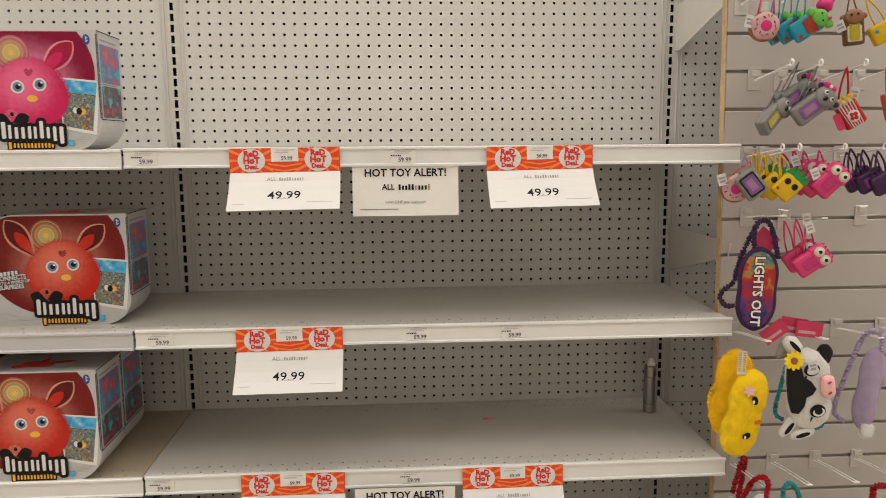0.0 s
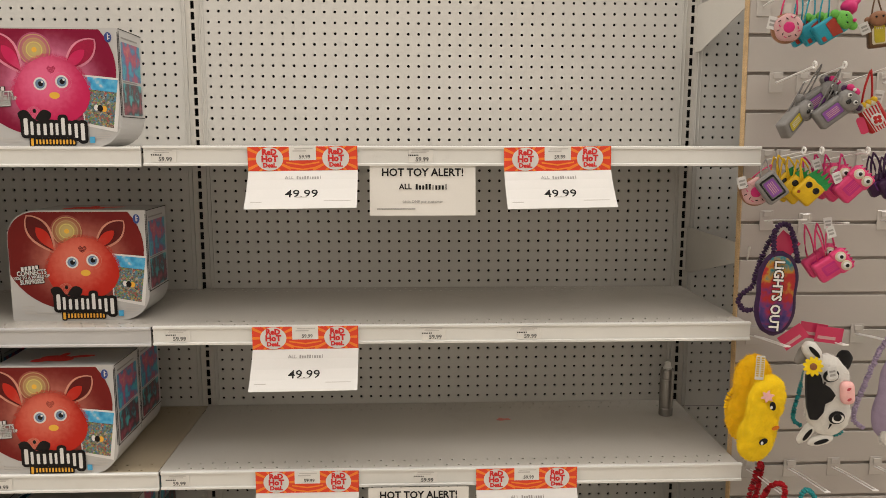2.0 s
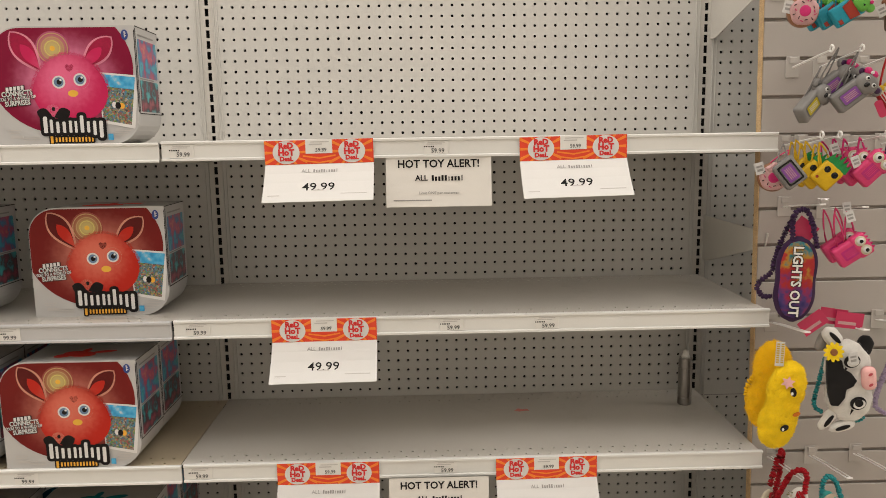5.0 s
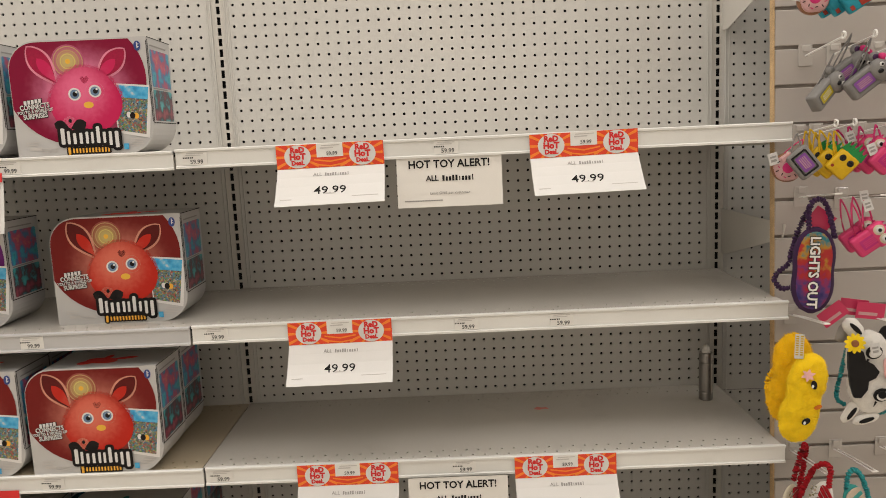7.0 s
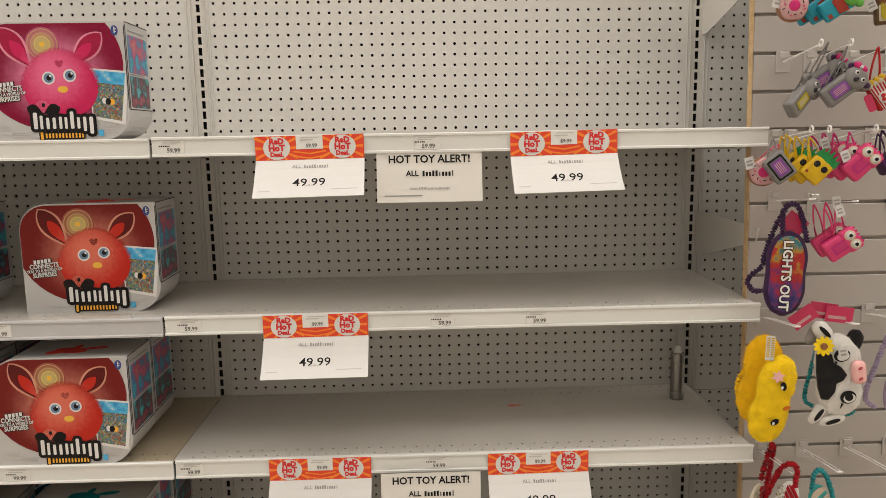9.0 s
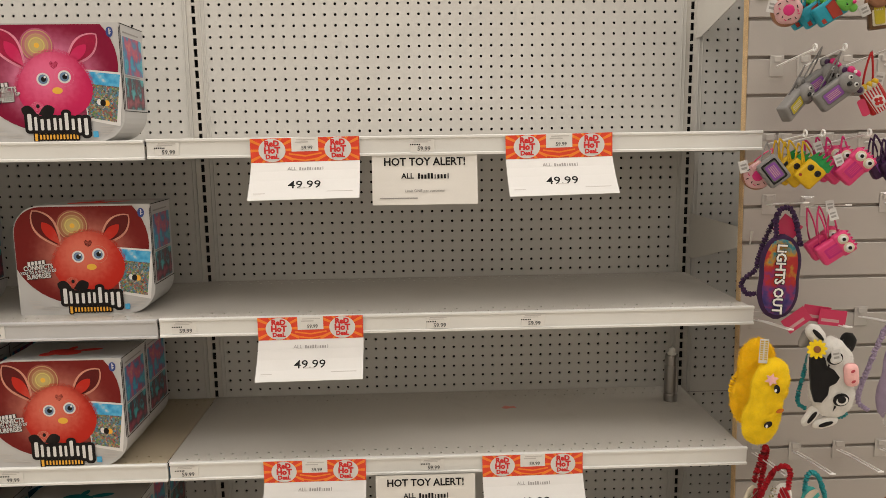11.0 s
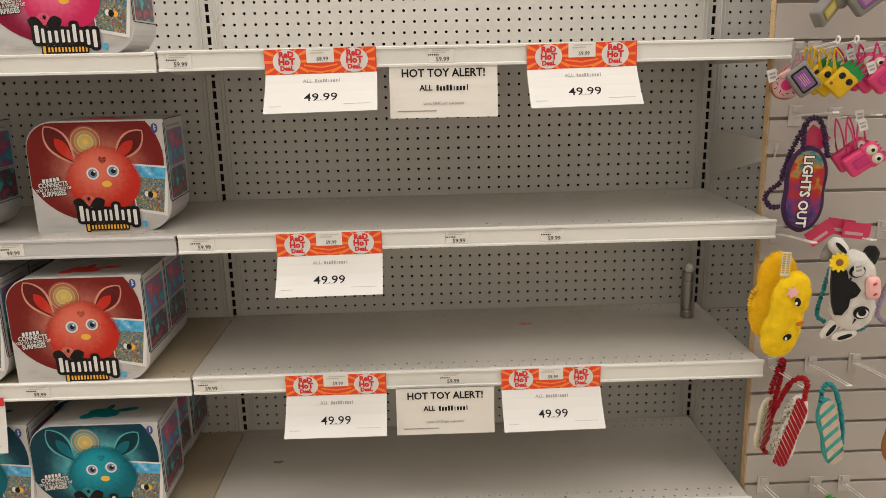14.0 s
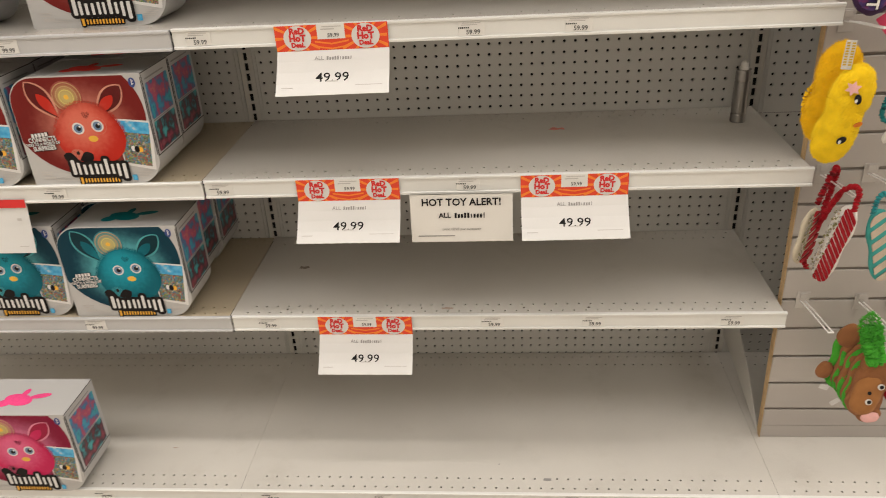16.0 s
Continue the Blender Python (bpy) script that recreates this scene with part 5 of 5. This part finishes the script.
PINK_F, TEAL_F = fabric("pink_plush", (0.86, 0.48, 0.46)), fabric("teal_band", (0.03, 0.28, 0.30))
PURP_F, LILAC_F = fabric("purple_band", (0.045, 0.02, 0.06)), fabric("lilac_fabric", (0.42, 0.34, 0.48))
RED_F, BROWN_F = fabric("red_band", (0.34, 0.007, 0.014)), fabric("brown_plush", (0.30, 0.125, 0.05))
TAN_F, LIME_F = fabric("tan_plush", (0.38, 0.165, 0.055)), fabric("lime_plush", (0.07, 0.40, 0.035))
MINT_F, CREAM_F = fabric("mint_fabric", (0.06, 0.36, 0.33)), fabric("cream_fabric", (0.55, 0.46, 0.36))
GREY_F = fabric("grey_plush", (0.35, 0.33, 0.31))
OAT_F = fabric("oat_fabric", (0.56, 0.50, 0.38))
OLIVE_F = fabric("olive_thread", (0.20, 0.19, 0.08))

# yellow chick masks, one in front of another
y2 = plush("chick_mask", pose(0.596, -0.446, 1.044, 0, 8, -25), "fluffy golden yellow sleep mask hanging behind another", YEL_G, 0.186, 0.076, 0.034, 0.24, 5, 14000, 0.0050)
fuzzy_band(y2, [(-0.026, 0.012, 0.01), (-0.036, 0.014, -0.02), (-0.030, 0.012, -0.05)], 0.005, YEL_G)
y1 = plush("chick_mask", pose(0.600, -0.500, 1.020, 0, 11.5, -14), "fluffy yellow chick sleep mask with embroidered eyes", YEL_F, 0.184, 0.076, 0.034, 0.20, 2, 20000, 0.0034)
for ex, ez, tl in ((0.008, 0.036, 20), (0.010, -0.038, -40)):
    part("eye_patch", slab(oval(ex, ez, 0.0054, 0.0086, 18, tl), 0.002, y=-0.0225), BLACK_F, y1)
    part("eye_glint", slab(oval(ex - 0.002, ez - 0.003, 0.0022, 0.0034, 12), 0.001, y=-0.0235), WHITE_F, y1)
part("star_patch", slab([(-0.006 + (0.013 if i % 2 else 0.007) * math.cos(i * math.pi / 6), 0.052 + (0.013 if i % 2 else 0.007) * math.sin(i * math.pi / 6)) for i in range(12)], 0.002, y=-0.0225), PINK_F, y1, "pink star patch")
part("beak_patch", slab(oval(0.025, -0.006, 0.0075, 0.0038, 12, 40), 0.002, y=-0.0195), plastic("orange_thread", (0.75, 0.2, 0.01)), y1)
strip = part("tag_strip", block(-0.008, 0.008, -0.001, 0.001, -0.024, 0.024, 0.0005), WHITE_S, y1, "strip of white price tags", at=pose(-0.030, -0.006, 0.100, 0, -10, 0))
part("small_print", bars([(0.004 * (-1) ** i, 0.020 - 0.0045 * (i // 2), 0.005, 0.0026) for i in range(18)]), YEL_S, strip, at=pose(0, -0.0016, 0))

# rainbow mask with its printed words
lo = empty("rainbow_mask", pose(0.622, -0.482, 1.266, 0, 2, -10) @ Matrix.Diagonal((1.06, 1, 1.08, 1)), "rainbow tie-dye sleep mask with white words, purple edging", "sleep mask", "sleep masks")
part("cushion", pillow(0.156, 0.078, 0.020, 0.10), PURP_F, lo, smooth=True)
tie = material("tie_dye", (0.6, 0.05, 0.03), 0.8, vary=0.1)
tn = tie.node_tree
tco, tno, trm = tn.nodes.new("ShaderNodeTexCoord"), tn.nodes.new("ShaderNodeTexNoise"), tn.nodes.new("ShaderNodeValToRGB")
tsep, tad = tn.nodes.new("ShaderNodeSeparateXYZ"), tn.nodes.new("ShaderNodeMath")
tno.inputs["Scale"].default_value, tno.inputs["Detail"].default_value = 48, 4
tn.links.new(tco.outputs["Object"], tno.inputs["Vector"])
tn.links.new(tco.outputs["Object"], tsep.inputs[0])
tmr = tn.nodes.new("ShaderNodeMapRange")
tmr.inputs["From Min"].default_value, tmr.inputs["From Max"].default_value = -0.075, 0.075
tmr.inputs["To Min"].default_value, tmr.inputs["To Max"].default_value = -0.25, 0.30
tn.links.new(tsep.outputs["Z"], tmr.inputs["Value"])
tad.operation = "ADD"
tn.links.new(tno.outputs["Fac"], tad.inputs[0])
tn.links.new(tmr.outputs[0], tad.inputs[1])
els = trm.color_ramp.elements
while len(els) < 7:
    els.new(0.5)
for i, (p_, c_) in enumerate(((0.20, (0.021, 0.014, 0.112)), (0.34, (0.063, 0.028, 0.14)), (0.44, (0.21, 0.014, 0.084)), (0.52, (0.315, 0.0105, 0.014)), (0.62, (0.336, 0.021, 0.014)), (0.72, (0.35, 0.182, 0.014)), (0.82, (0.014, 0.14, 0.168)))):
    els[i].position, els[i].color = p_, (*c_, 1)
tn.links.new(tad.outputs[0], trm.inputs[0])
tn.links.new(trm.outputs[0], tn.nodes["Principled BSDF"].inputs["Base Color"])
part("printed_front", pillow(0.144, 0.066, 0.018, 0.10), tie, lo, "rainbow tie-dye print", smooth=True, at=pose(0, -0.0030, 0))
for nm, mt, bold, dy in (("lettering", BLACK_F, 0.075, -0.0128), ("lettering", WHITE_F, 0.028, -0.0134)):
    part(nm, lettering("LiGHTS OUT", 0.0235, bold, 0.96), mt, lo, at=pose(-0.003, dy, -0.002, 0, 90, 0))
fuzzy_band(lo, [(-0.010, 0.0, 0.066), (-0.014, -0.004, 0.112), (0.002, -0.004, 0.126), (0.016, -0.004, 0.112), (0.032, 0.0, 0.060)], 0.0042, PURP_F)
fuzzy_band(lo, [(-0.008, 0.006, 0.116), (-0.024, 0.012, 0.075), (-0.036, 0.010, 0.030), (-0.038, 0.008, 0.012)], 0.0046, PURP_F)
fuzzy_band(lo, [(-0.038, 0.012, 0.010), (-0.060, 0.018, -0.016), (-0.050, 0.016, -0.036), (-0.034, 0.01, -0.034)], 0.0042, PURP_F)
part("header_card", slab([(-0.020, -0.018), (0.020, -0.018), (0.020, 0.018), (-0.020, 0.018)], 0.0006), CARD_PINK, lo, "dark pink header card", at=pose(0.010, 0.010, 0.088, 0, 35, 0))
for cx, cy, cz, rl in ((0.668, -0.470, 1.176, -38), (0.712, -0.462, 1.186, 8), (0.738, -0.474, 1.180, 6)):
    cd = tagged(part("brand_card", block(-0.026, 0.026, -0.0005, 0.0005, -0.016, 0.016, 0.0002), CARD_PINK, at=pose(cx, cy, cz, 0, rl, -8)), "bright pink printed header card of a sleep mask", "card", "pink header cards")
    part("printed_bar", bars([(-0.004, -0.006, 0.034, 0.006)]), ICING, cd, at=pose(0, -0.001, 0))

# cow mask
cw = plush("cow_mask", pose(0.738, -0.482, 1.060, 0, -6, -12) @ Matrix.Diagonal((0.90, 0.95, 0.95, 1)), "white plush cow sleep mask with black patches, pink muzzle", WHITE_F, 0.178, 0.104, 0.036, 0.14, 8, 6000, 0.004)
part("black_patch", slab([(-0.046, 0.050), (-0.030, 0.058), (-0.016, 0.050), (-0.013, 0.032), (0.002, 0.022), (0.012, 0.006), (0.004, -0.006), (-0.010, -0.012), (-0.014, -0.030), (-0.028, -0.046), (-0.042, -0.044), (-0.047, -0.020), (-0.048, 0.02)], 0.010, y=-0.0215), BLACK_F, cw, "black plush patch")
for ex, ez in ((0.004, 0.048), (0.012, -0.042)):
    part("eye_patch", slab(oval(ex, ez, 0.0165, 0.0135, 20, 15), 0.002, y=-0.0225), BLACK_F, cw)
    part("eye_patch", slab(oval(ex + 0.002, ez - 0.002, 0.0125, 0.0090, 18, 15), 0.002, y=-0.0235), WHITE_F, cw)
    part("eye_patch", slab(oval(ex + 0.001, ez + 0.001, 0.0085, 0.0080, 18, 15), 0.002, y=-0.0245), BLACK_F, cw)
    part("lash", slab([(ex - 0.014, ez - 0.012), (ex - 0.018, ez - 0.024), (ex - 0.010, ez - 0.014)], 0.002, y=-0.0225), BLACK_F, cw)
muzzle = block(0.020, 0.050, -0.034, -0.010, -0.014, 0.036, 0.0125, 4)
part("muzzle", muzzle, PINK_F, cw, "pale pink muzzle", smooth=True)
for nz in (0.022, 0.0):
    part("nostril", slab(oval(0.035, nz, 0.0048, 0.0026, 12, 30), 0.002, y=-0.0350), fabric("rose_thread", (0.5, 0.08, 0.10)), cw)
for hx, hz in ((-0.010, 0.096),):
    part("ear", pillow(0.052, 0.034, 0.020, 0.0, 14, 12, 0.003), WHITE_F, cw, smooth=True, at=pose(hx - 0.018, -0.006, hz, 0, -35, 0))
    part("ear_patch", slab(oval(hx - 0.016, hz + 0.002, 0.005, 0.016, 14, 40), 0.002, y=-0.0175), BLACK_F, cw)
part("ear", pillow(0.048, 0.034, 0.022, 0.0, 14, 12, 0.003), BLACK_F, cw, smooth=True, at=pose(0.038, 0.004, 0.070, 0, 20, 0))
for hx, hz, rl in ((-0.046, -0.082, 40), (-0.018, -0.098, 75)):
    part("ear", pillow(0.056, 0.026, 0.018, 0.0, 14, 12, 0.003), WHITE_F, cw, smooth=True, at=pose(hx, 0.0, hz, 0, rl, 0))
    part("ear_patch", slab(oval(0, 0, 0.0042, 0.016, 14), 0.002), BLACK_F, cw, at=pose(hx, -0.0115, hz, 0, rl, 0))
for i in range(11):
    a = 2 * math.pi * i / 11
    part("petal", slab(oval(-0.032 + 0.013 * math.cos(a), 0.070 + 0.013 * math.sin(a), 0.0085, 0.0042, 10, math.degrees(a)), 0.002, y=-0.0240 + 0.0004 * (i % 2)), YEL_F, cw)
part("flower_centre", lens(0.0075, 0.0075, -0.024, 0.004, 14, 0, -0.032, 0.070), BROWN_F, cw)
tag_on(cw, 0.004, -0.030, 0.056, -4)
fuzzy_band(cw, [(-0.036, 0.016, 0.055), (-0.052, 0.02, 0.0), (-0.066, 0.022, -0.055), (-0.050, 0.02, -0.074)], 0.0042, TEAL_F)
part("grey_lining", pillow(0.044, 0.026, 0.016, 0.0, 14, 12, 0.002), GREY_F, cw, smooth=True, at=pose(-0.044, 0.012, 0.084, 0, 30, 0))
fuzzy_band(cw, [(0.0, 0.014, -0.086), (0.022, 0.016, -0.094), (0.034, 0.014, -0.084)], 0.0036, TEAL_F)

# lilac mask seen from its lining side
lm = empty("lilac_mask", pose(0.866, -0.480, 1.056, 0, 8, -60), "lilac satin sleep mask with white fluff, on a lilac strap", "sleep mask", "sleep masks")
part("lining", pillow(0.180, 0.056, 0.016, 0.20), LILAC_F, lm, smooth=True)
tuft = pillow(0.034, 0.026, 0.020, 0.0, 14, 14, 0.003)
tuft_fur = pile_from(tuft, 700, 0.005, 9)
tuft_fur.materials.append(WHITE_F)
for tz in (-0.086,):
    fl = part("fluff", tuft.copy(), WHITE_F, lm, smooth=True, at=pose(0.014, 0.002, tz))
    tagged(part("fur", tuft_fur, None, fl), kind="stuff")
tuft.free()
fuzzy_band(lm, [(0.010, 0.0, 0.085), (0.000, 0.0, 0.118), (-0.030, 0.0, 0.105), (-0.050, 0.0, 0.0), (-0.056, 0.0, -0.075), (-0.030, 0.0, -0.088)], 0.0046, LILAC_F)

# lime edged mask further along
hook(0.968, 1.150, True)
lg = plush("lime_mask", pose(0.968, -0.47, 1.050, 0, 0, -20), "lime green plush sleep mask on a hook", LIME_F, 0.170, 0.080, 0.030, 0.2, 12, 2500, 0.004)
fuzzy_band(lg, [(-0.02, 0.0, 0.07), (-0.004, 0.0, 0.114), (0.004, 0.0, 0.114), (0.02, 0.0, 0.07)], 0.004, LIME_F)


# ---- striped masks on the lower hooks ----
def flat_mask(name, m, label, base, stripes, angle, length=0.165, width=0.074, count=9, kernels=False):
    th = empty(name, m, label, "sleep mask", "sleep masks")
    part("cushion", pillow(length, width, 0.014, 0.22), base, th, smooth=True)
    ring = rounded(-width * (0.10 if kernels else 0.36), width * (0.43 if kernels else 0.36), -length * 0.46, length * 0.46, *((0.004, width * 0.36, width * 0.36, 0.004) if kernels else (min(0.025, width * 0.32),) * 4), 6)
    c, s_ = math.cos(radians(angle)), math.sin(radians(angle))
    for k in range(count):
        d = (k - (count - 1) / 2) * length / count
        hw = length / count * 0.27
        band = [(-0.1, -hw), (0.1, -hw), (0.1, hw), (-0.1, hw)]
        band = [(u * c - (v) * s_, u * s_ + v * c + d) for u, v in band]
        q = clip(band, ring)
        if len(q) > 2:
            part("stripe", slab(q, 0.002, y=-0.0082), stripes, th)
    if kernels:
        rnd = random.Random(7)
        for k in range(90):
            z = -length * 0.40 + length * 0.80 * k / 89
            x = -width * 0.24 + rnd.uniform(-0.008, 0.009)
            r = rnd.uniform(0.0013, 0.0032)
            part("popcorn_print", slab(oval(x, z, r, r * rnd.uniform(0.35, 0.9), 7, rnd.uniform(0, 180)), 0.001, y=-0.0088 - 0.0002 * (k % 3)),
                 (CREAM_F, GREY_F, OLIVE_F)[k % 3], th)
    return th


r1 = flat_mask("striped_mask", pose(0.636, -0.490, 0.762, 0, 14, -60), "red and white striped popcorn sleep mask on a red strap", WHITE_F, RED_F, -40, 0.184, 0.054, 14, True)
fuzzy_band(r1, [(0.006, 0.0, 0.082), (-0.006, 0.004, 0.122), (-0.034, 0.006, 0.098), (-0.052, 0.012, 0.0), (-0.062, 0.014, -0.070), (-0.030, 0.006, -0.088)], 0.0046, RED_F)
r2 = flat_mask("striped_mask", pose(0.600, -0.450, 0.760, 0, 14, 40), "red and white striped popcorn sleep mask behind another", OAT_F, RED_F, 30, 0.116, 0.070, 7, True)
fuzzy_band(r2, [(0.004, 0.0, 0.064), (0.024, 0.0, 0.125), (0.040, 0.0, 0.128), (0.046, 0.004, 0.05), (0.030, 0.004, -0.060)], 0.0052, RED_F)
t1 = flat_mask("teal_striped_mask", pose(0.726, -0.480, 0.752, 0, -18, 18), "teal and cream striped sleep mask on a teal strap", MINT_F, CREAM_F, 14, 0.170, 0.060, 6)
fuzzy_band(t1, [(-0.010, 0.0, 0.078), (0.002, 0.0, 0.104), (0.018, 0.0, 0.110), (0.034, 0.0, 0.080), (0.036, 0.0, 0.0), (0.020, 0.0, -0.066)], 0.0042, TEAL_F)
bg = empty("burger_mask", pose(0.893, -0.482, 0.735, 0, 8, -20), "round burger-printed sleep mask on a red strap", "sleep mask", "sleep masks")
part("cushion", pillow(0.150, 0.090, 0.022, 0.05), TAN_F, bg, smooth=True)
for k, (mt, u) in enumerate(((LIME_F, 0.004), (RED_F, 0.016), (YEL_F, 0.026))):
    part("layer_print", pillow(0.130, 0.016, 0.006, 0.0, 14, 10, 0.002), mt, bg, smooth=True, at=pose(u, -0.0105, 0))
fuzzy_band(bg, [(-0.012, 0.0, 0.066), (-0.014, 0.0, 0.108), (0.010, 0.0, 0.118), (0.030, 0.0, 0.110), (0.032, 0.0, 0.060)], 0.0056, RED_F)

# red strapped mask beside the moose masks
rm = flat_mask("red_mask", pose(0.842, -0.478, 0.440, 0, 6, -40), "red and white striped sleep mask on a dark red strap", WHITE_F, RED_F, -38, 0.160, 0.074, 8)
fuzzy_band(rm, [(0.006, 0.0, 0.074), (-0.006, 0.004, 0.112), (-0.030, 0.006, 0.092), (-0.044, 0.010, 0.0), (-0.036, 0.010, -0.066)], 0.0054, RED_F)
hook(0.850, 0.548, True)

# moose masks in a stack, with green antlers
for i in range(4):
    x, y, z = 0.766 - 0.006 * i, -0.494 + 0.015 * i, 0.422 + 0.010 * i
    mm = plush("moose_mask", pose(x, y, z, 0, 6, -14) @ Matrix.Diagonal((0.80, 0.9, 0.94, 1)), "brown plush moose sleep mask with green trim", BROWN_F, 0.160, 0.094, 0.024, 0.18, 20 + i, 2600 if i == 0 else 900, 0.0035)
    part("edging", pillow(0.165 if i < 3 else 0.176, 0.102 if i < 3 else 0.122, 0.006, 0.18), LIME_F, mm, smooth=True, at=pose(-0.005, 0.008, 0.003))
    if i == 0:
        part("face_patch", pillow(0.112, 0.070, 0.018, 0.0, 16, 16, 0.001), TAN_F, mm, "tan plush face patch", smooth=True, at=pose(-0.002, -0.0075, -0.014))
        for ex, ez in ((0.020, 0.022), (0.006, -0.024)):
            part("eye_patch", slab(oval(ex, ez, 0.0082, 0.0076, 16), 0.002, y=-0.0182), WHITE_F, mm)
            part("eye_patch", slab(oval(ex + 0.001, ez + 0.001, 0.0050, 0.0050, 14), 0.002, y=-0.0192), BLACK_F, mm)
        part("nose_patch", slab(oval(0.000, 0.000, 0.0045, 0.0045, 12), 0.002, y=-0.0185), BLACK_F, mm)
        for k, (ex, ez, tl) in enumerate(((0.046, 0.046, 20), (0.056, 0.026, -50))):
            part("bow_loop", slab([(ex - 0.016, ez - 0.006), (ex, ez - 0.003), (ex + 0.016, ez - 0.010), (ex + 0.013, ez + 0.010), (ex, ez + 0.005), (ex - 0.014, ez + 0.012)], 0.004, y=-0.0215 - 0.003 * k), (LIME_F, fabric("yellow_green_bow", (0.45, 0.60, 0.03)))[k], mm, "bright green ribbon bow")
        part("ear", pillow(0.060, 0.044, 0.014, 0.0, 12, 12, 0.001), BROWN_F, mm, smooth=True, at=pose(0.022, -0.002, -0.066, 0, 70, 0))
        part("ear_patch", pillow(0.044, 0.030, 0.008, 0.0, 12, 12, 0.001), PINK_F, mm, smooth=True, at=pose(0.026, -0.008, -0.070, 0, 70, 0))
        part("ear", pillow(0.056, 0.046, 0.014, 0.0, 12, 12, 0.001), PINK_F, mm, smooth=True, at=pose(0.050, 0.004, 0.060, 0, 10, 0))
        part("ear", pillow(0.066, 0.050, 0.014, 0.0, 12, 12, 0.001), BROWN_F, mm, smooth=True, at=pose(-0.014, -0.002, 0.064, 0, -20, 0))
    if i == 3:
        part("foot", pillow(0.048, 0.040, 0.020, 0.0, 12, 12, 0.001), BROWN_F, mm, smooth=True, at=pose(-0.060, 0.004, -0.034, 0, 20, 0))
        part("ear", pillow(0.064, 0.056, 0.020, 0.0, 12, 12, 0.001), BROWN_F, mm, smooth=True, at=pose(-0.034, -0.004, 0.074, 0, 30, 0))
tree = empty("green_tinsel", pose(0.742, -0.500, 0.560, 0, -14, 0), "bright green ruffled strap bundle of the moose masks", "strap bundle")
for j in range(3):
    fuzzy_band(tree, [(-0.012 + 0.010 * j, 0.004 * j, 0.018 + 0.006 * (j == 1)), (-0.009 + 0.010 * j, -0.004, -0.020), (-0.004 + 0.008 * j, -0.006, -0.066)], 0.009, LIME_F, "ruffle", 30 + j)
rf = pillow(0.105, 0.036, 0.024, 0.0, 14, 12, 0.004)
rfm = pile_from(rf, 900, 0.009, 41, 0.0018)
rf.free()
rfm.materials.append(LIME_F)
tagged(part("ruffle_fringe", rfm, None, tree), kind="stuff")
for j, (x, z) in enumerate(((0.688, 0.408), (0.712, 0.376))):
    bt = tagged(part("care_tag", block(-0.010, 0.010, -0.0005, 0.0005, -0.006, 0.006, 0.0002), WHITE_S, at=pose(x, -0.470 - 0.01 * j, z, 0, 20 - 60 * j, 0)), "small white cloth care tag of a plush mask", "care tag", "care tags")

# ---- marks on the shelves ----
stain = tagged(part("red_sticker_scrap", slab([(-0.018, -0.004), (-0.006, -0.009), (0.008, -0.005), (0.019, -0.006), (0.014, 0.004), (0.003, 0.002), (-0.008, 0.007)], 0.0003), material("faded_red_print", (0.72, 0.24, 0.20), 0.7, vary=0.1),
                    at=pose(0.137, -0.126, SHELVES[2] + 0.0008, -90, 0, 0) @ Matrix.Diagonal((1.0, 1, 1.3, 1))), "torn faded red sticker scrap stuck on the shelf", "sticker scrap")
scuff = tagged(part("dirt_scuff", slab([(-0.012, -0.005), (0.004, -0.008), (0.014, -0.002), (0.010, 0.006), (-0.002, 0.003), (-0.010, 0.007)], 0.0003), plastic("brown_scuff", (0.34, 0.29, 0.24), 0.8),
                    at=pose(-0.488, -0.175, SHELVES[3] + 0.0008, -90, 0, 0)), "small brown dirt scuff on the grey shelf", "scuff")

DIRT = material("dark_dirt", (0.12, 0.10, 0.08), 0.8, vary=0.2, scale=80.0)
RUST = material("brown_smear", (0.40, 0.31, 0.25), 0.7, vary=0.15, scale=60.0)
# x, y, shelf height, half width, half depth, material
for x, y, z, a, b, mt in ((-0.115, -0.372, SHELVES[3], 0.017, 0.006, RUST), (-0.482, -0.372, SHELVES[3], 0.0028, 0.0048, DIRT), (-0.412, -0.371, SHELVES[3], 0.0022, 0.0046, DIRT),
                          (-0.243, -0.370, SHELVES[3], 0.0018, 0.0050, DIRT), (-0.174, -0.371, SHELVES[3], 0.0020, 0.0046, DIRT), (0.198, -0.373, SHELVES[3], 0.0040, 0.0040, DIRT),
                          (0.055, -0.372, SHELVES[3], 0.0030, 0.0040, DIRT), (-0.820, -0.404, BASE_Z, 0.0085, 0.0022, RUST), (0.105, -0.500, BASE_Z, 0.012, 0.006, GREY_INK), (-0.006, -0.452, BASE_Z, 0.003, 0.0024, GREY_INK)):
    rnd = random.Random(int(1000 * x) + 7)
    blot = [(u * rnd.uniform(0.55, 1.0), v * rnd.uniform(0.55, 1.0)) for u, v in oval(0, 0, a, b, 14)]
    tagged(part("dirt_mark", slab(blot, 0.0002), mt, at=pose(x, y, z + 0.0006, -90, 0, 0)), "small worn dirt mark on the painted shelf", "dirt mark", "dirt marks on the shelves")

# rows of print too small to pick apart count as one
for ob in scene.objects:
    if ob.name.split(".")[0] in ("small_print", "printed_bar", "barcode", "bottle_label", "spot_print", "ray_print"):
        ob["kind"] = "stuff"
